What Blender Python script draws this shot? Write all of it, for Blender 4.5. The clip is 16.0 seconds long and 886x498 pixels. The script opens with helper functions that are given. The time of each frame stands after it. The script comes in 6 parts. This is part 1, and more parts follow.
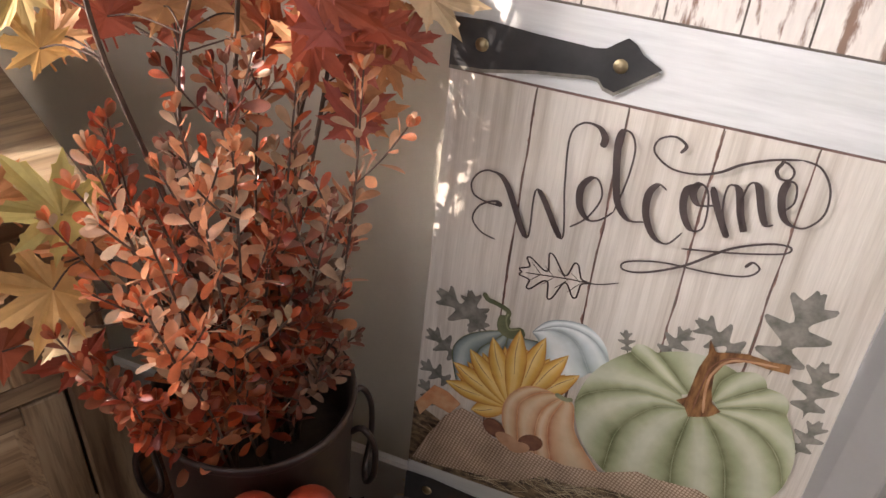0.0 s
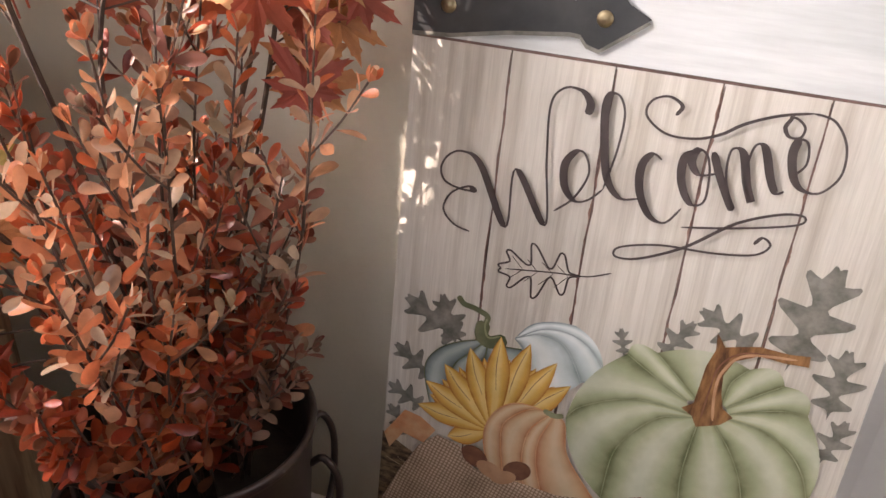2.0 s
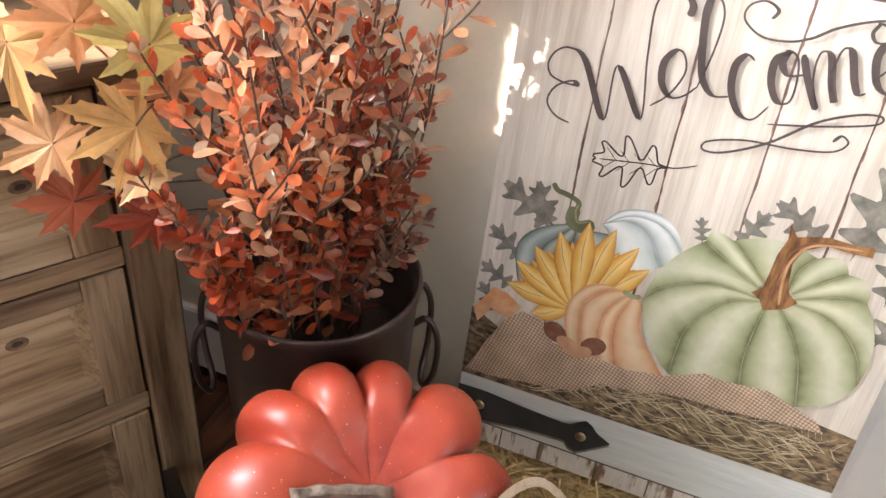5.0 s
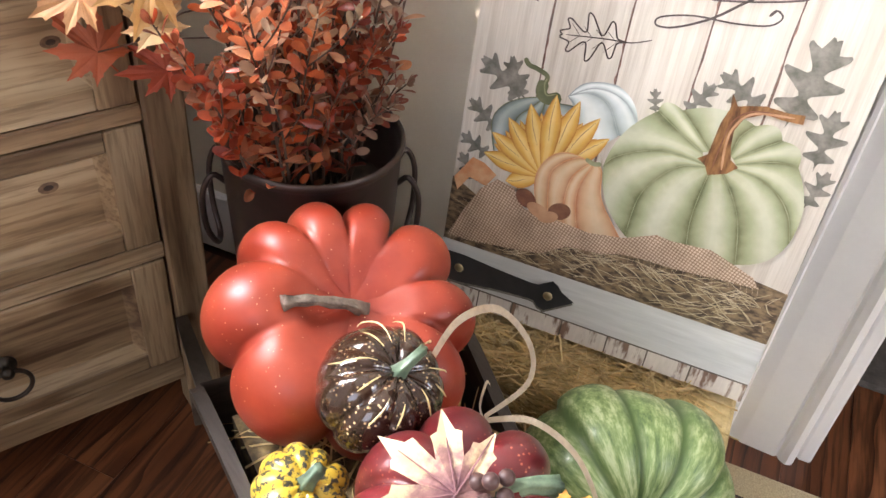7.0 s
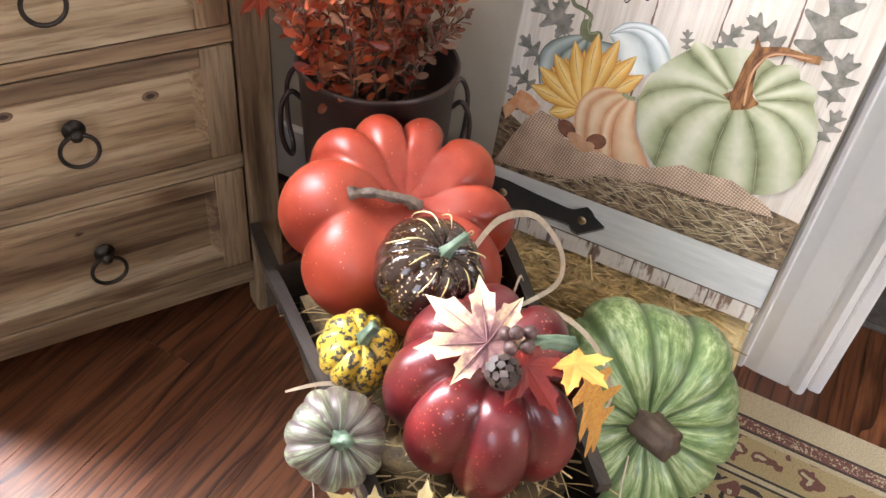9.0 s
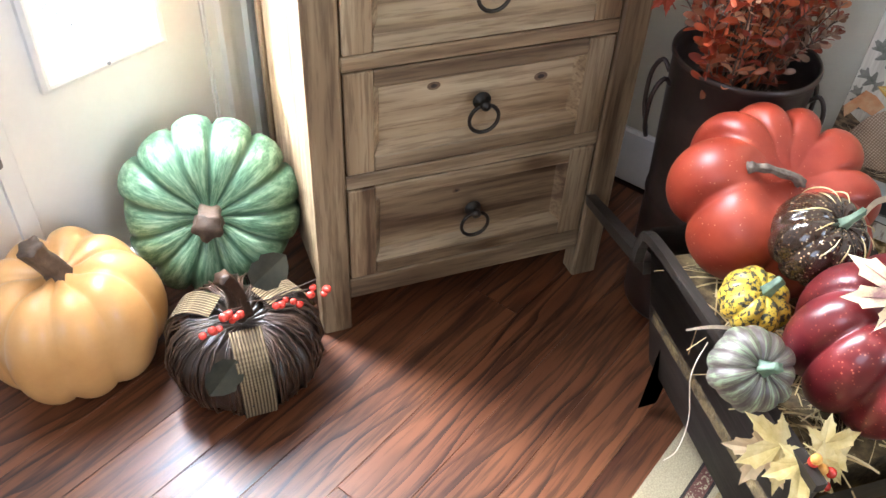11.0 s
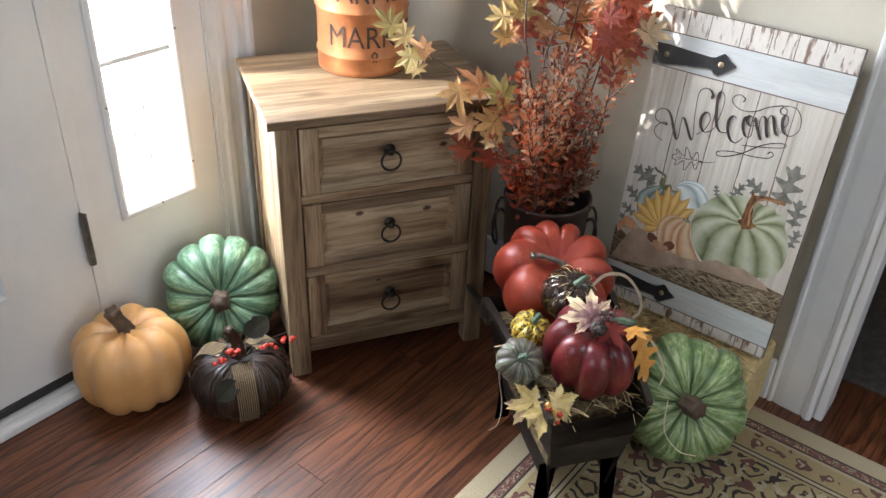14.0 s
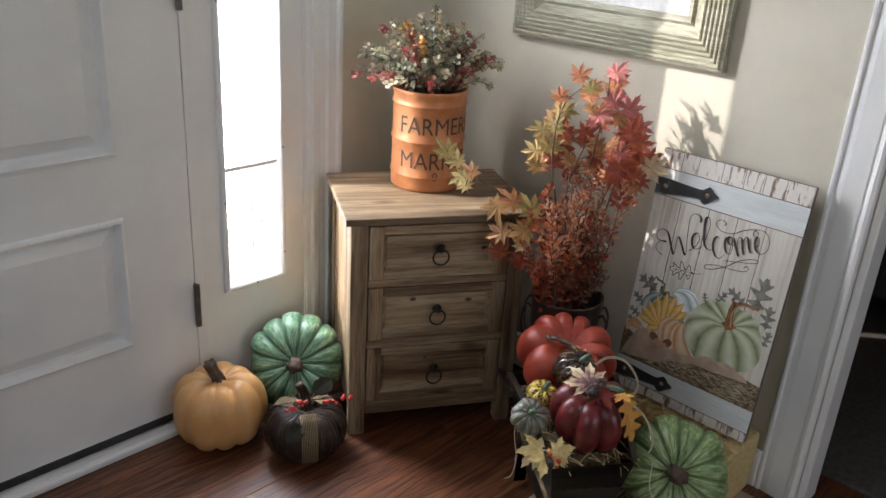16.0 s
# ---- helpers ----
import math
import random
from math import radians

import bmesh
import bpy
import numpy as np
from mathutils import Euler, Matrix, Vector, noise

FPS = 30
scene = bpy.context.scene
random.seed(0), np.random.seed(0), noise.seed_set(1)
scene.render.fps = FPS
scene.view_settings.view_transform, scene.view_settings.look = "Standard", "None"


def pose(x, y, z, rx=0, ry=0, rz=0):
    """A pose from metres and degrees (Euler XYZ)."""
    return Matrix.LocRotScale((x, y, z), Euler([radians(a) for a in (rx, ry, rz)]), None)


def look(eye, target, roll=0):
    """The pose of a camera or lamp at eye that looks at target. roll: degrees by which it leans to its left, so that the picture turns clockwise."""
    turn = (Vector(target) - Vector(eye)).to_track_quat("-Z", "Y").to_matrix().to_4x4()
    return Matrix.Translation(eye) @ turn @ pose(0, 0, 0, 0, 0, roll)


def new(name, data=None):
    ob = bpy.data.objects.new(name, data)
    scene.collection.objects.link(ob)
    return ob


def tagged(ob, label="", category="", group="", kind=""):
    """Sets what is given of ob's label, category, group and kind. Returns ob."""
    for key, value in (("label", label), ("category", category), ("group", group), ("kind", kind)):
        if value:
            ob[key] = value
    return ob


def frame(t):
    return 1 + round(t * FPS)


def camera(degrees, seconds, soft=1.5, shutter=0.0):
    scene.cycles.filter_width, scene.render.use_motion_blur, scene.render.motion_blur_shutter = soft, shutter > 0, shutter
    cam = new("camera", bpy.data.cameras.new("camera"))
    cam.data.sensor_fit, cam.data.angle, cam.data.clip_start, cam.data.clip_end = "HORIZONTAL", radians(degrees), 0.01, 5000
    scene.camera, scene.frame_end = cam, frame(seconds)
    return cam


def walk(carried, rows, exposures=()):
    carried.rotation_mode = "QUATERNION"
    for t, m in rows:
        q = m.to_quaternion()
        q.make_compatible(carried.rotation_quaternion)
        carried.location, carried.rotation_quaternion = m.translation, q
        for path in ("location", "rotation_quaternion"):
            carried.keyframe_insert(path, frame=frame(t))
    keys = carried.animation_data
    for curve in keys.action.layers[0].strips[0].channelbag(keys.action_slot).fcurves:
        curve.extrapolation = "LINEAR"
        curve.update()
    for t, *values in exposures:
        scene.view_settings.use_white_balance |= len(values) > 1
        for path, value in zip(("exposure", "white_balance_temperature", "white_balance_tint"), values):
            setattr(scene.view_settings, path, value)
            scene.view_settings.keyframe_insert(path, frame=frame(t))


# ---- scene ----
cam = camera(55.8, 16.0)
PATH = [
    (0, (0.117, 0.11, 0.998), (1.139, 1.341, -0.202), 3.9),
    (0.5, (0.135, 0.121, 0.951), (1.206, 1.357, -0.2), 3.6),
    (1, (0.144, 0.143, 0.922), (1.287, 1.405, -0.128), 3.6),
    (1.5, (0.139, 0.147, 0.897), (1.309, 1.422, -0.106), 4.0),
    (2, (0.135, 0.138, 0.891), (1.293, 1.394, -0.149), 3.7),
    (2.5, (0.117, 0.126, 0.874), (1.269, 1.378, -0.177), 4.3),
    (3, (0.105, 0.114, 0.87), (1.235, 1.368, -0.203), 4.7),
    (3.5, (0.089, 0.111, 0.869), (1.178, 1.404, -0.199), 4.8),
    (3.7, (0.082, 0.109, 0.873), (1.136, 1.43, -0.197), 4.5),
    (5.8, (-0.005, 0.085, 0.887), (1.044, 1.257, -0.349), 6.8),
    (6, (-0.013, 0.068, 0.886), (1.032, 1.226, -0.365), 7.4),
    (6.5, (-0.015, 0.022, 0.884), (1.01, 1.173, -0.391), 7.9),
    (7, (-0.01, -0.018, 0.885), (0.967, 1.175, -0.39), 6.2),
    (7.5, (-0.011, -0.059, 0.886), (0.937, 1.15, -0.394), 6.0),
    (8, (-0.025, -0.095, 0.89), (0.904, 1.12, -0.399), 6.2),
    (8.2, (-0.032, -0.107, 0.894), (0.875, 1.116, -0.402), 6.2),
    (10.3, (-0.271, -0.141, 0.921), (0.487, 1.087, -0.465), 5.3),
    (10.5, (-0.316, -0.154, 0.924), (0.397, 1.125, -0.438), 4.4),
    (11, (-0.383, -0.132, 0.946), (0.181, 1.237, -0.399), 3.2),
    (11.5, (-0.402, -0.122, 0.954), (0.1, 1.3, -0.359), 2.4),
    (12, (-0.41, -0.168, 0.997), (0.158, 1.276, -0.265), 2.4),
    (12.5, (-0.454, -0.291, 1.088), (0.166, 1.174, -0.124), 1.2),
    (13, (-0.437, -0.473, 1.178), (0.17, 1.016, -0.011), 1.6),
    (13.5, (-0.418, -0.641, 1.232), (0.18, 0.889, 0.091), 2.9),
    (14, (-0.452, -0.752, 1.269), (0.174, 0.819, 0.201), 2.4),
    (14.5, (-0.523, -0.883, 1.309), (0.134, 0.736, 0.336), 2.5),
    (15, (-0.544, -0.992, 1.326), (0.146, 0.666, 0.447), 3.6),
    (15.5, (-0.535, -1.084, 1.348), (0.068, 0.634, 0.519), 4.1),
    (16, (-0.528, -1.163, 1.357), (-0.017, 0.607, 0.579), 3.6),
]
EXPOSURES = [(0, 1.46, 7050, 25), (2, 1.56, 7050, 25), (3.5, 1.98, 7050, 24), (6, 2.46, 6850, 20), (8, 2.42, 6750, 20), (10.5, 2.62, 6250, 16), (11.5, 2.06, 5950, 12), (12.5, 1.68, 5950, 13), (13.5, 1.48, 6150, 14), (14.5, 1.26, 6200, 14), (16, 0.70, 6250, 15)]
walk(cam, [(t, look(eye, target, roll)) for t, eye, target, roll in PATH], exposures=EXPOSURES)

# ---- world, sun, large lights ----
ROOM = pose(0, 0, 0, 0, 0, 31)          # the house walls: u along the door wall, v out through the door


def uv(u, v, z=0.0):
    return ROOM @ Vector((u, v, z))


world = bpy.data.worlds.new("world")
scene.world = world
world.use_nodes = True
wn = world.node_tree.nodes
sky = wn.new("ShaderNodeTexSky")
sky.sky_type, sky.sun_disc = "NISHITA", False
SUN_WAY = (ROOM.to_3x3() @ Vector((1.0, -1.20, -0.66))).normalized()
sky.sun_elevation = math.asin(-SUN_WAY.z)
sky.sun_rotation = math.atan2(-SUN_WAY.x, -SUN_WAY.y)
wn["Background"].inputs["Strength"].default_value = 0.12
world.node_tree.links.new(sky.outputs["Color"], wn["Background"].inputs["Color"])
sun = new("sun", bpy.data.lights.new("sun", "SUN"))
sun.data.energy, sun.data.angle, sun.data.color = 3.6, radians(0.6), (1.0, 0.93, 0.82)
sun.matrix_world = look(uv(-4, 2.8, 3), Vector(uv(-4, 2.8, 3)) + SUN_WAY)


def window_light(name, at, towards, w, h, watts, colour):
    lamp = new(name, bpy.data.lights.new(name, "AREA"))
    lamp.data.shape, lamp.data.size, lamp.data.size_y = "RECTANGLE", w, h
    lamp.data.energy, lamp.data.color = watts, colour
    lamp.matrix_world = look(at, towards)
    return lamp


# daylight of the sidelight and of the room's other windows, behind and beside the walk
window_light("sidelight_daylight", uv(0.12, 1.13, 1.15), uv(0.12, 0.0, 0.9), 0.16, 1.5, 14.5, (0.90, 0.95, 1.0))
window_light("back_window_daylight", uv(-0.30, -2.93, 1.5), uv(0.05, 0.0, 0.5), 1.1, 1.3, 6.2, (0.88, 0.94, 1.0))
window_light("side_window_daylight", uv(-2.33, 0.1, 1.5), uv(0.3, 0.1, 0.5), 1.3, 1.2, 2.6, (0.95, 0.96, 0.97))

# ---- materials ----


def nodes_of(name):
    m = bpy.data.materials.new(name)
    m.use_nodes = True
    nt = m.node_tree
    return m, nt, nt.nodes["Principled BSDF"]


def coords(nt, scale=(1, 1, 1), rot=(0, 0, 0)):
    tc, mp = nt.nodes.new("ShaderNodeTexCoord"), nt.nodes.new("ShaderNodeMapping")
    nt.links.new(tc.outputs["Object"], mp.inputs["Vector"])
    mp.inputs["Scale"].default_value, mp.inputs["Rotation"].default_value = scale, rot
    return mp.outputs["Vector"]


def noise_of(nt, vec, scale, detail=4.0, rough=0.6, distort=0.0):
    n = nt.nodes.new("ShaderNodeTexNoise")
    n.inputs["Scale"].default_value, n.inputs["Detail"].default_value = scale, detail
    n.inputs["Roughness"].default_value, n.inputs["Distortion"].default_value = rough, distort
    nt.links.new(vec, n.inputs["Vector"])
    return n.outputs["Fac"]


def ramp_of(nt, fac, stops):
    r = nt.nodes.new("ShaderNodeValToRGB")
    e = r.color_ramp.elements
    while len(e) < len(stops):
        e.new(0.5)
    for k, (p, c) in zip(e, stops):
        k.position, k.color = p, (*c, 1)
    nt.links.new(fac, r.inputs["Fac"])
    return r.outputs["Color"]


def mix_of(nt, a, b, fac, mode="MIX"):
    m = nt.nodes.new("ShaderNodeMix")
    m.data_type, m.blend_type = "RGBA", mode
    for sock, val in ((m.inputs[0], fac), (m.inputs[6], a), (m.inputs[7], b)):
        if isinstance(val, (int, float)):
            sock.default_value = val
        elif isinstance(val, tuple):
            sock.default_value = (*val, 1)
        else:
            nt.links.new(val, sock)
    return m.outputs[2]


def bump_to(nt, p, height, strength, dist=0.002):
    b = nt.nodes.new("ShaderNodeBump")
    b.inputs["Strength"].default_value, b.inputs["Distance"].default_value = strength, dist
    nt.links.new(height, b.inputs["Height"])
    nt.links.new(b.outputs["Normal"], p.inputs["Normal"])


def per_object(nt, lo, hi):
    """A grey that differs from piece to piece."""
    o, m = nt.nodes.new("ShaderNodeObjectInfo"), nt.nodes.new("ShaderNodeMapRange")
    m.inputs["To Min"].default_value, m.inputs["To Max"].default_value = lo, hi
    nt.links.new(o.outputs["Random"], m.inputs["Value"])
    return m.outputs["Result"]


def plain(name, c1, c2, scale=8.0, rough=0.6, metal=0.0, bump=0.15, fine=60.0, stretch=(1, 1, 1), lo=0.35, hi=0.65, coat=0.0, dist=0.002, sheen=0.0, grain=0.13):
    """Two tones in broad noise, fine noise over it, and a fine relief."""
    m, nt, p = nodes_of(name)
    v = coords(nt, stretch)
    base = ramp_of(nt, noise_of(nt, v, scale, 5), [(lo, c1), (hi, c2)])
    f = noise_of(nt, v, fine, 4)
    grain = ramp_of(nt, f, [(0.3, (1 - grain,) * 3), (0.7, (1 + grain * 0.6,) * 3)])
    nt.links.new(mix_of(nt, base, grain, 1.0, "MULTIPLY"), p.inputs["Base Color"])
    p.inputs["Roughness"].default_value, p.inputs["Metallic"].default_value = rough, metal
    p.inputs["Coat Weight"].default_value = coat
    p.inputs["Sheen Weight"].default_value = sheen
    bump_to(nt, p, f, bump, dist)
    return m


def wood(name, tones, along="X", rough=0.55, grain=1.0, knots=False, bump=0.35, vary=0.0, coat=0.0, figure=0.0, pore=(0.55, 0.5, 0.46)):
    """Long grain along one axis, in three tones, with dark pores, and knots where wanted."""
    m, nt, p = nodes_of(name)
    k = {"X": (0.07, 1, 1), "Y": (1, 0.07, 1), "Z": (1, 1, 0.07)}[along]
    tc = nt.nodes.new("ShaderNodeTexCoord")
    mp = nt.nodes.new("ShaderNodeMapping")
    mp.inputs["Scale"].default_value = k
    oi, add = nt.nodes.new("ShaderNodeObjectInfo"), nt.nodes.new("ShaderNodeVectorMath")
    sc = nt.nodes.new("ShaderNodeVectorMath")
    sc.operation, sc.inputs[1].default_value = "SCALE", (0, 0, 0)
    sc.inputs["Scale"].default_value = 7.0
    cmb = nt.nodes.new("ShaderNodeCombineXYZ")
    for i in range(3):
        nt.links.new(oi.outputs["Random"], cmb.inputs[i])
    nt.links.new(cmb.outputs[0], sc.inputs[0])
    nt.links.new(tc.outputs["Object"], add.inputs[0])
    nt.links.new(sc.outputs[0], add.inputs[1])
    nt.links.new(add.outputs[0], mp.inputs["Vector"])
    v = mp.outputs["Vector"]
    broad = noise_of(nt, v, 26 * grain, 3, 0.5, 0.6)
    fine = noise_of(nt, v, 190 * grain, 3, 0.6)
    col = ramp_of(nt, broad, [(0.28, tones[0]), (0.5, tones[1]), (0.72, tones[2])])
    pores = ramp_of(nt, fine, [(0.38, pore), (0.53, (1, 1, 1))])
    col = mix_of(nt, col, pores, 0.75, "MULTIPLY")
    if figure:
        wv_ = nt.nodes.new("ShaderNodeTexWave")
        wv_.wave_type, wv_.bands_direction, wv_.wave_profile = "BANDS", "Y", "SAW"
        mf = nt.nodes.new("ShaderNodeMapping")
        mf.inputs["Scale"].default_value = (0.22, 1, 1)
        nt.links.new(add.outputs[0], mf.inputs["Vector"])
        nt.links.new(mf.outputs["Vector"], wv_.inputs["Vector"])
        for key, val in (("Scale", 13.0), ("Distortion", 13.0), ("Detail", 2.0), ("Detail Scale", 0.9), ("Detail Roughness", 0.55)):
            wv_.inputs[key].default_value = val
        fig = ramp_of(nt, wv_.outputs["Fac"], [(0.0, (0.16, 0.12, 0.10)), (0.14, (0.42, 0.36, 0.33)), (0.30, (1.0, 1.0, 1.0)), (0.9, (1.08, 1.08, 1.08))])
        where = ramp_of(nt, noise_of(nt, mf.outputs["Vector"], 9, 2), [(0.42, (0.45, 0.45, 0.45)), (0.58, (figure, figure, figure))])
        col = mix_of(nt, col, fig, where, "MULTIPLY")
    if knots:
        w = nt.nodes.new("ShaderNodeTexVoronoi")
        w.inputs["Scale"].default_value = 1.0
        mk = nt.nodes.new("ShaderNodeMapping")
        mk.inputs["Scale"].default_value = tuple(9 * (0.5 if q < 1 else 1.1) for q in k)
        nt.links.new(add.outputs[0], mk.inputs["Vector"])
        nt.links.new(mk.outputs["Vector"], w.inputs["Vector"])
        kn = ramp_of(nt, w.outputs["Distance"], [(0.03, (0.10, 0.05, 0.03)), (0.10, (0.42, 0.33, 0.26)), (0.20, (1, 1, 1))])
        col = mix_of(nt, col, kn, 0.85, "MULTIPLY")
    if vary:
        hs = nt.nodes.new("ShaderNodeHueSaturation")
        nt.links.new(per_object(nt, 1 - vary, 1 + vary), hs.inputs["Value"])
        nt.links.new(col, hs.inputs["Color"])
        col = hs.outputs["Color"]
    nt.links.new(col, p.inputs["Base Color"])
    p.inputs["Roughness"].default_value, p.inputs["Coat Weight"].default_value = rough, coat
    p.inputs["Coat Roughness"].default_value = 0.18
    bump_to(nt, p, fine, bump, 0.0008)
    return m


def leafy(name, c1, c2, c3, rough=0.55, scale=30.0):
    """Cloth leaf: tone by leaf and by patch, light shining through a little."""
    m, nt, p = nodes_of(name)
    g = nt.nodes.new("ShaderNodeNewGeometry")
    o = nt.nodes.new("ShaderNodeObjectInfo")
    mx = nt.nodes.new("ShaderNodeMath")
    mx.operation = "ADD"
    nt.links.new(g.outputs["Random Per Island"], mx.inputs[0])
    nt.links.new(o.outputs["Random"], mx.inputs[1])
    fr = nt.nodes.new("ShaderNodeMath")
    fr.operation = "FRACT"
    nt.links.new(mx.outputs[0], fr.inputs[0])
    base = ramp_of(nt, fr.outputs[0], [(0.0, c1), (0.5, c2), (1.0, c3)])
    n = noise_of(nt, coords(nt), scale, 4)
    tone = ramp_of(nt, n, [(0.3, (0.62, 0.6, 0.58)), (0.7, (1.2, 1.15, 1.1))])
    col = mix_of(nt, base, tone, 1.0, "MULTIPLY")
    nt.links.new(col, p.inputs["Base Color"])
    p.inputs["Roughness"].default_value = rough
    bump_to(nt, p, n, 0.25, 0.001)
    t = nt.nodes.new("ShaderNodeBsdfTranslucent")
    nt.links.new(col, t.inputs["Color"])
    ms = nt.nodes.new("ShaderNodeMixShader")
    ms.inputs[0].default_value = 0.3
    out = nt.nodes["Material Output"]
    nt.links.new(p.outputs[0], ms.inputs[1])
    nt.links.new(t.outputs[0], ms.inputs[2])
    nt.links.new(ms.outputs[0], out.inputs["Surface"])
    return m


WALL = plain("wall_paint", (0.58, 0.54, 0.44), (0.63, 0.59, 0.485), 5, 0.75, bump=0.10, fine=220, grain=0.02)
WHITE = plain("white_gloss_paint", (0.76, 0.76, 0.75), (0.82, 0.82, 0.80), 4, 0.36, bump=0.03, fine=140, grain=0.015)
CEIL = plain("ceiling_paint", (0.78, 0.77, 0.74), (0.82, 0.81, 0.78), 4, 0.9)
OAK = wood("red_oak_floor", [(0.095, 0.030, 0.012), (0.16, 0.055, 0.022), (0.215, 0.080, 0.033)], "X", 0.40, 0.6, vary=0.16, coat=0.10, bump=0.25, figure=0.95, pore=(0.26, 0.21, 0.19))
SUBFLOOR = plain("dark_subfloor", (0.03, 0.012, 0.008), (0.05, 0.02, 0.012), 8, 0.8)
CHEST_H = wood("washed_wood_level", [(0.105, 0.058, 0.029), (0.275, 0.188, 0.105), (0.46, 0.355, 0.225)], "X", 0.55, 1.0, True, 0.5, 0.22)
CHEST_V = wood("washed_wood_upright", [(0.105, 0.058, 0.029), (0.275, 0.188, 0.105), (0.46, 0.355, 0.225)], "Z", 0.55, 1.0, True, 0.5, 0.18)
IRON = plain("dark_iron", (0.03, 0.026, 0.022), (0.06, 0.05, 0.04), 30, 0.45, 0.8)
HINGE = plain("dull_steel", (0.16, 0.15, 0.14), (0.24, 0.23, 0.21), 30, 0.4, 0.9)
RUBBER = plain("black_rubber", (0.015, 0.014, 0.013), (0.03, 0.028, 0.026), 30, 0.7)
GLASS, gnt, gp = nodes_of("window_glass")
gp.inputs["Transmission Weight"].default_value, gp.inputs["Roughness"].default_value = 1.0, 0.02
gp.inputs["Base Color"].default_value, gp.inputs["IOR"].default_value = (0.97, 0.99, 1.0, 1), 1.45
LEAD = plain("lead_came", (0.22, 0.23, 0.24), (0.32, 0.33, 0.34), 40, 0.6, 0.2)
CART = wood("black_brown_board", [(0.018, 0.014, 0.011), (0.032, 0.026, 0.021), (0.06, 0.05, 0.042)], "Y", 0.45, 1.0, False, 0.5, 0.2)

# ---- building blocks ----


def link_mesh(name, bm, mat, parent=None, label="", smooth=False):
    me = bpy.data.meshes.new(name)
    bmesh.ops.recalc_face_normals(bm, faces=bm.faces)
    if smooth:
        for f in bm.faces:
            f.smooth = True
    bm.to_mesh(me)
    bm.free()
    for m in (mat if isinstance(mat, (list, tuple)) else [mat]):
        me.materials.append(m)
    ob = new(name, me)
    if parent:
        ob.parent = parent
    if label:
        ob["label"] = label
    return ob


def part(name, bm, mat, parent, label="", smooth=False):
    return link_mesh(name, bm, mat, parent, label, smooth)


def thing(name, m, label, category, group=""):
    ob = new(name)
    ob.empty_display_size = 0.02
    ob.matrix_world = m
    return tagged(ob, label, category, group)


def structure(name, bm, mat, m=ROOM, label="", smooth=False):
    ob = link_mesh(name, bm, mat, None, label, smooth)
    ob.matrix_world = m
    return tagged(ob, kind="structure")


def add_box(bm, lo, hi, bevel=0.0, seg=1):
    r = bmesh.ops.create_cube(bm, size=1.0)
    vs = r["verts"]
    for v in vs:
        v.co = Vector([(lo[i] + hi[i]) / 2 + v.co[i] * (hi[i] - lo[i]) for i in range(3)])
    if bevel:
        es = list({e for v in vs for e in v.link_edges})
        bmesh.ops.bevel(bm, geom=es, offset=bevel, segments=seg, affect="EDGES", profile=0.6)
    return bm


def box(lo, hi, bevel=0.0, seg=1):
    return add_box(bmesh.new(), lo, hi, bevel, seg)


def add_tube(bm, pts, radii, n=8, caps=True):
    """A tube along pts with its own radius at each."""
    pts = [Vector(p) for p in pts]
    rings, side = [], None
    for i, p in enumerate(pts):
        d = (pts[min(i + 1, len(pts) - 1)] - pts[max(i - 1, 0)]).normalized()
        if side is None:
            side = d.orthogonal().normalized()
        side = (side - d * side.dot(d)).normalized()
        up = d.cross(side)
        r = radii[i] if isinstance(radii, (list, tuple)) else radii
        rings.append([bm.verts.new(p + (side * math.cos(a) + up * math.sin(a)) * r) for a in [2 * math.pi * k / n for k in range(n)]])
    for a, b in zip(rings, rings[1:]):
        for k in range(n):
            bm.faces.new((a[k], a[(k + 1) % n], b[(k + 1) % n], b[k]))
    if caps:
        bm.faces.new(rings[0][::-1])
        bm.faces.new(rings[-1])
    return bm


def tube(pts, radii, n=8):
    return add_tube(bmesh.new(), pts, radii, n)


def spline(pts, n=6):
    """Catmull-Rom through pts."""
    pts = [Vector(p) for p in pts]
    out = []
    for i in range(len(pts) - 1):
        p0, p1, p2, p3 = pts[max(i - 1, 0)], pts[i], pts[i + 1], pts[min(i + 2, len(pts) - 1)]
        for k in range(n):
            t = k / n
            out.append(0.5 * ((2 * p1) + (p2 - p0) * t + (2 * p0 - 5 * p1 + 4 * p2 - p3) * t * t + (3 * p1 - p0 - 3 * p2 + p3) * t ** 3))
    return out + [pts[-1]]


def lathe(profile, n=48, closed=False):
    """Rings of (radius, height), turned round z."""
    bm = bmesh.new()
    rings = [[bm.verts.new((r * math.cos(2 * math.pi * k / n), r * math.sin(2 * math.pi * k / n), z)) for k in range(n)] for r, z in profile]
    pairs = list(zip(rings, rings[1:])) + ([(rings[-1], rings[0])] if closed else [])
    for a, b in pairs:
        for k in range(n):
            bm.faces.new((a[k], a[(k + 1) % n], b[(k + 1) % n], b[k]))
    return bm


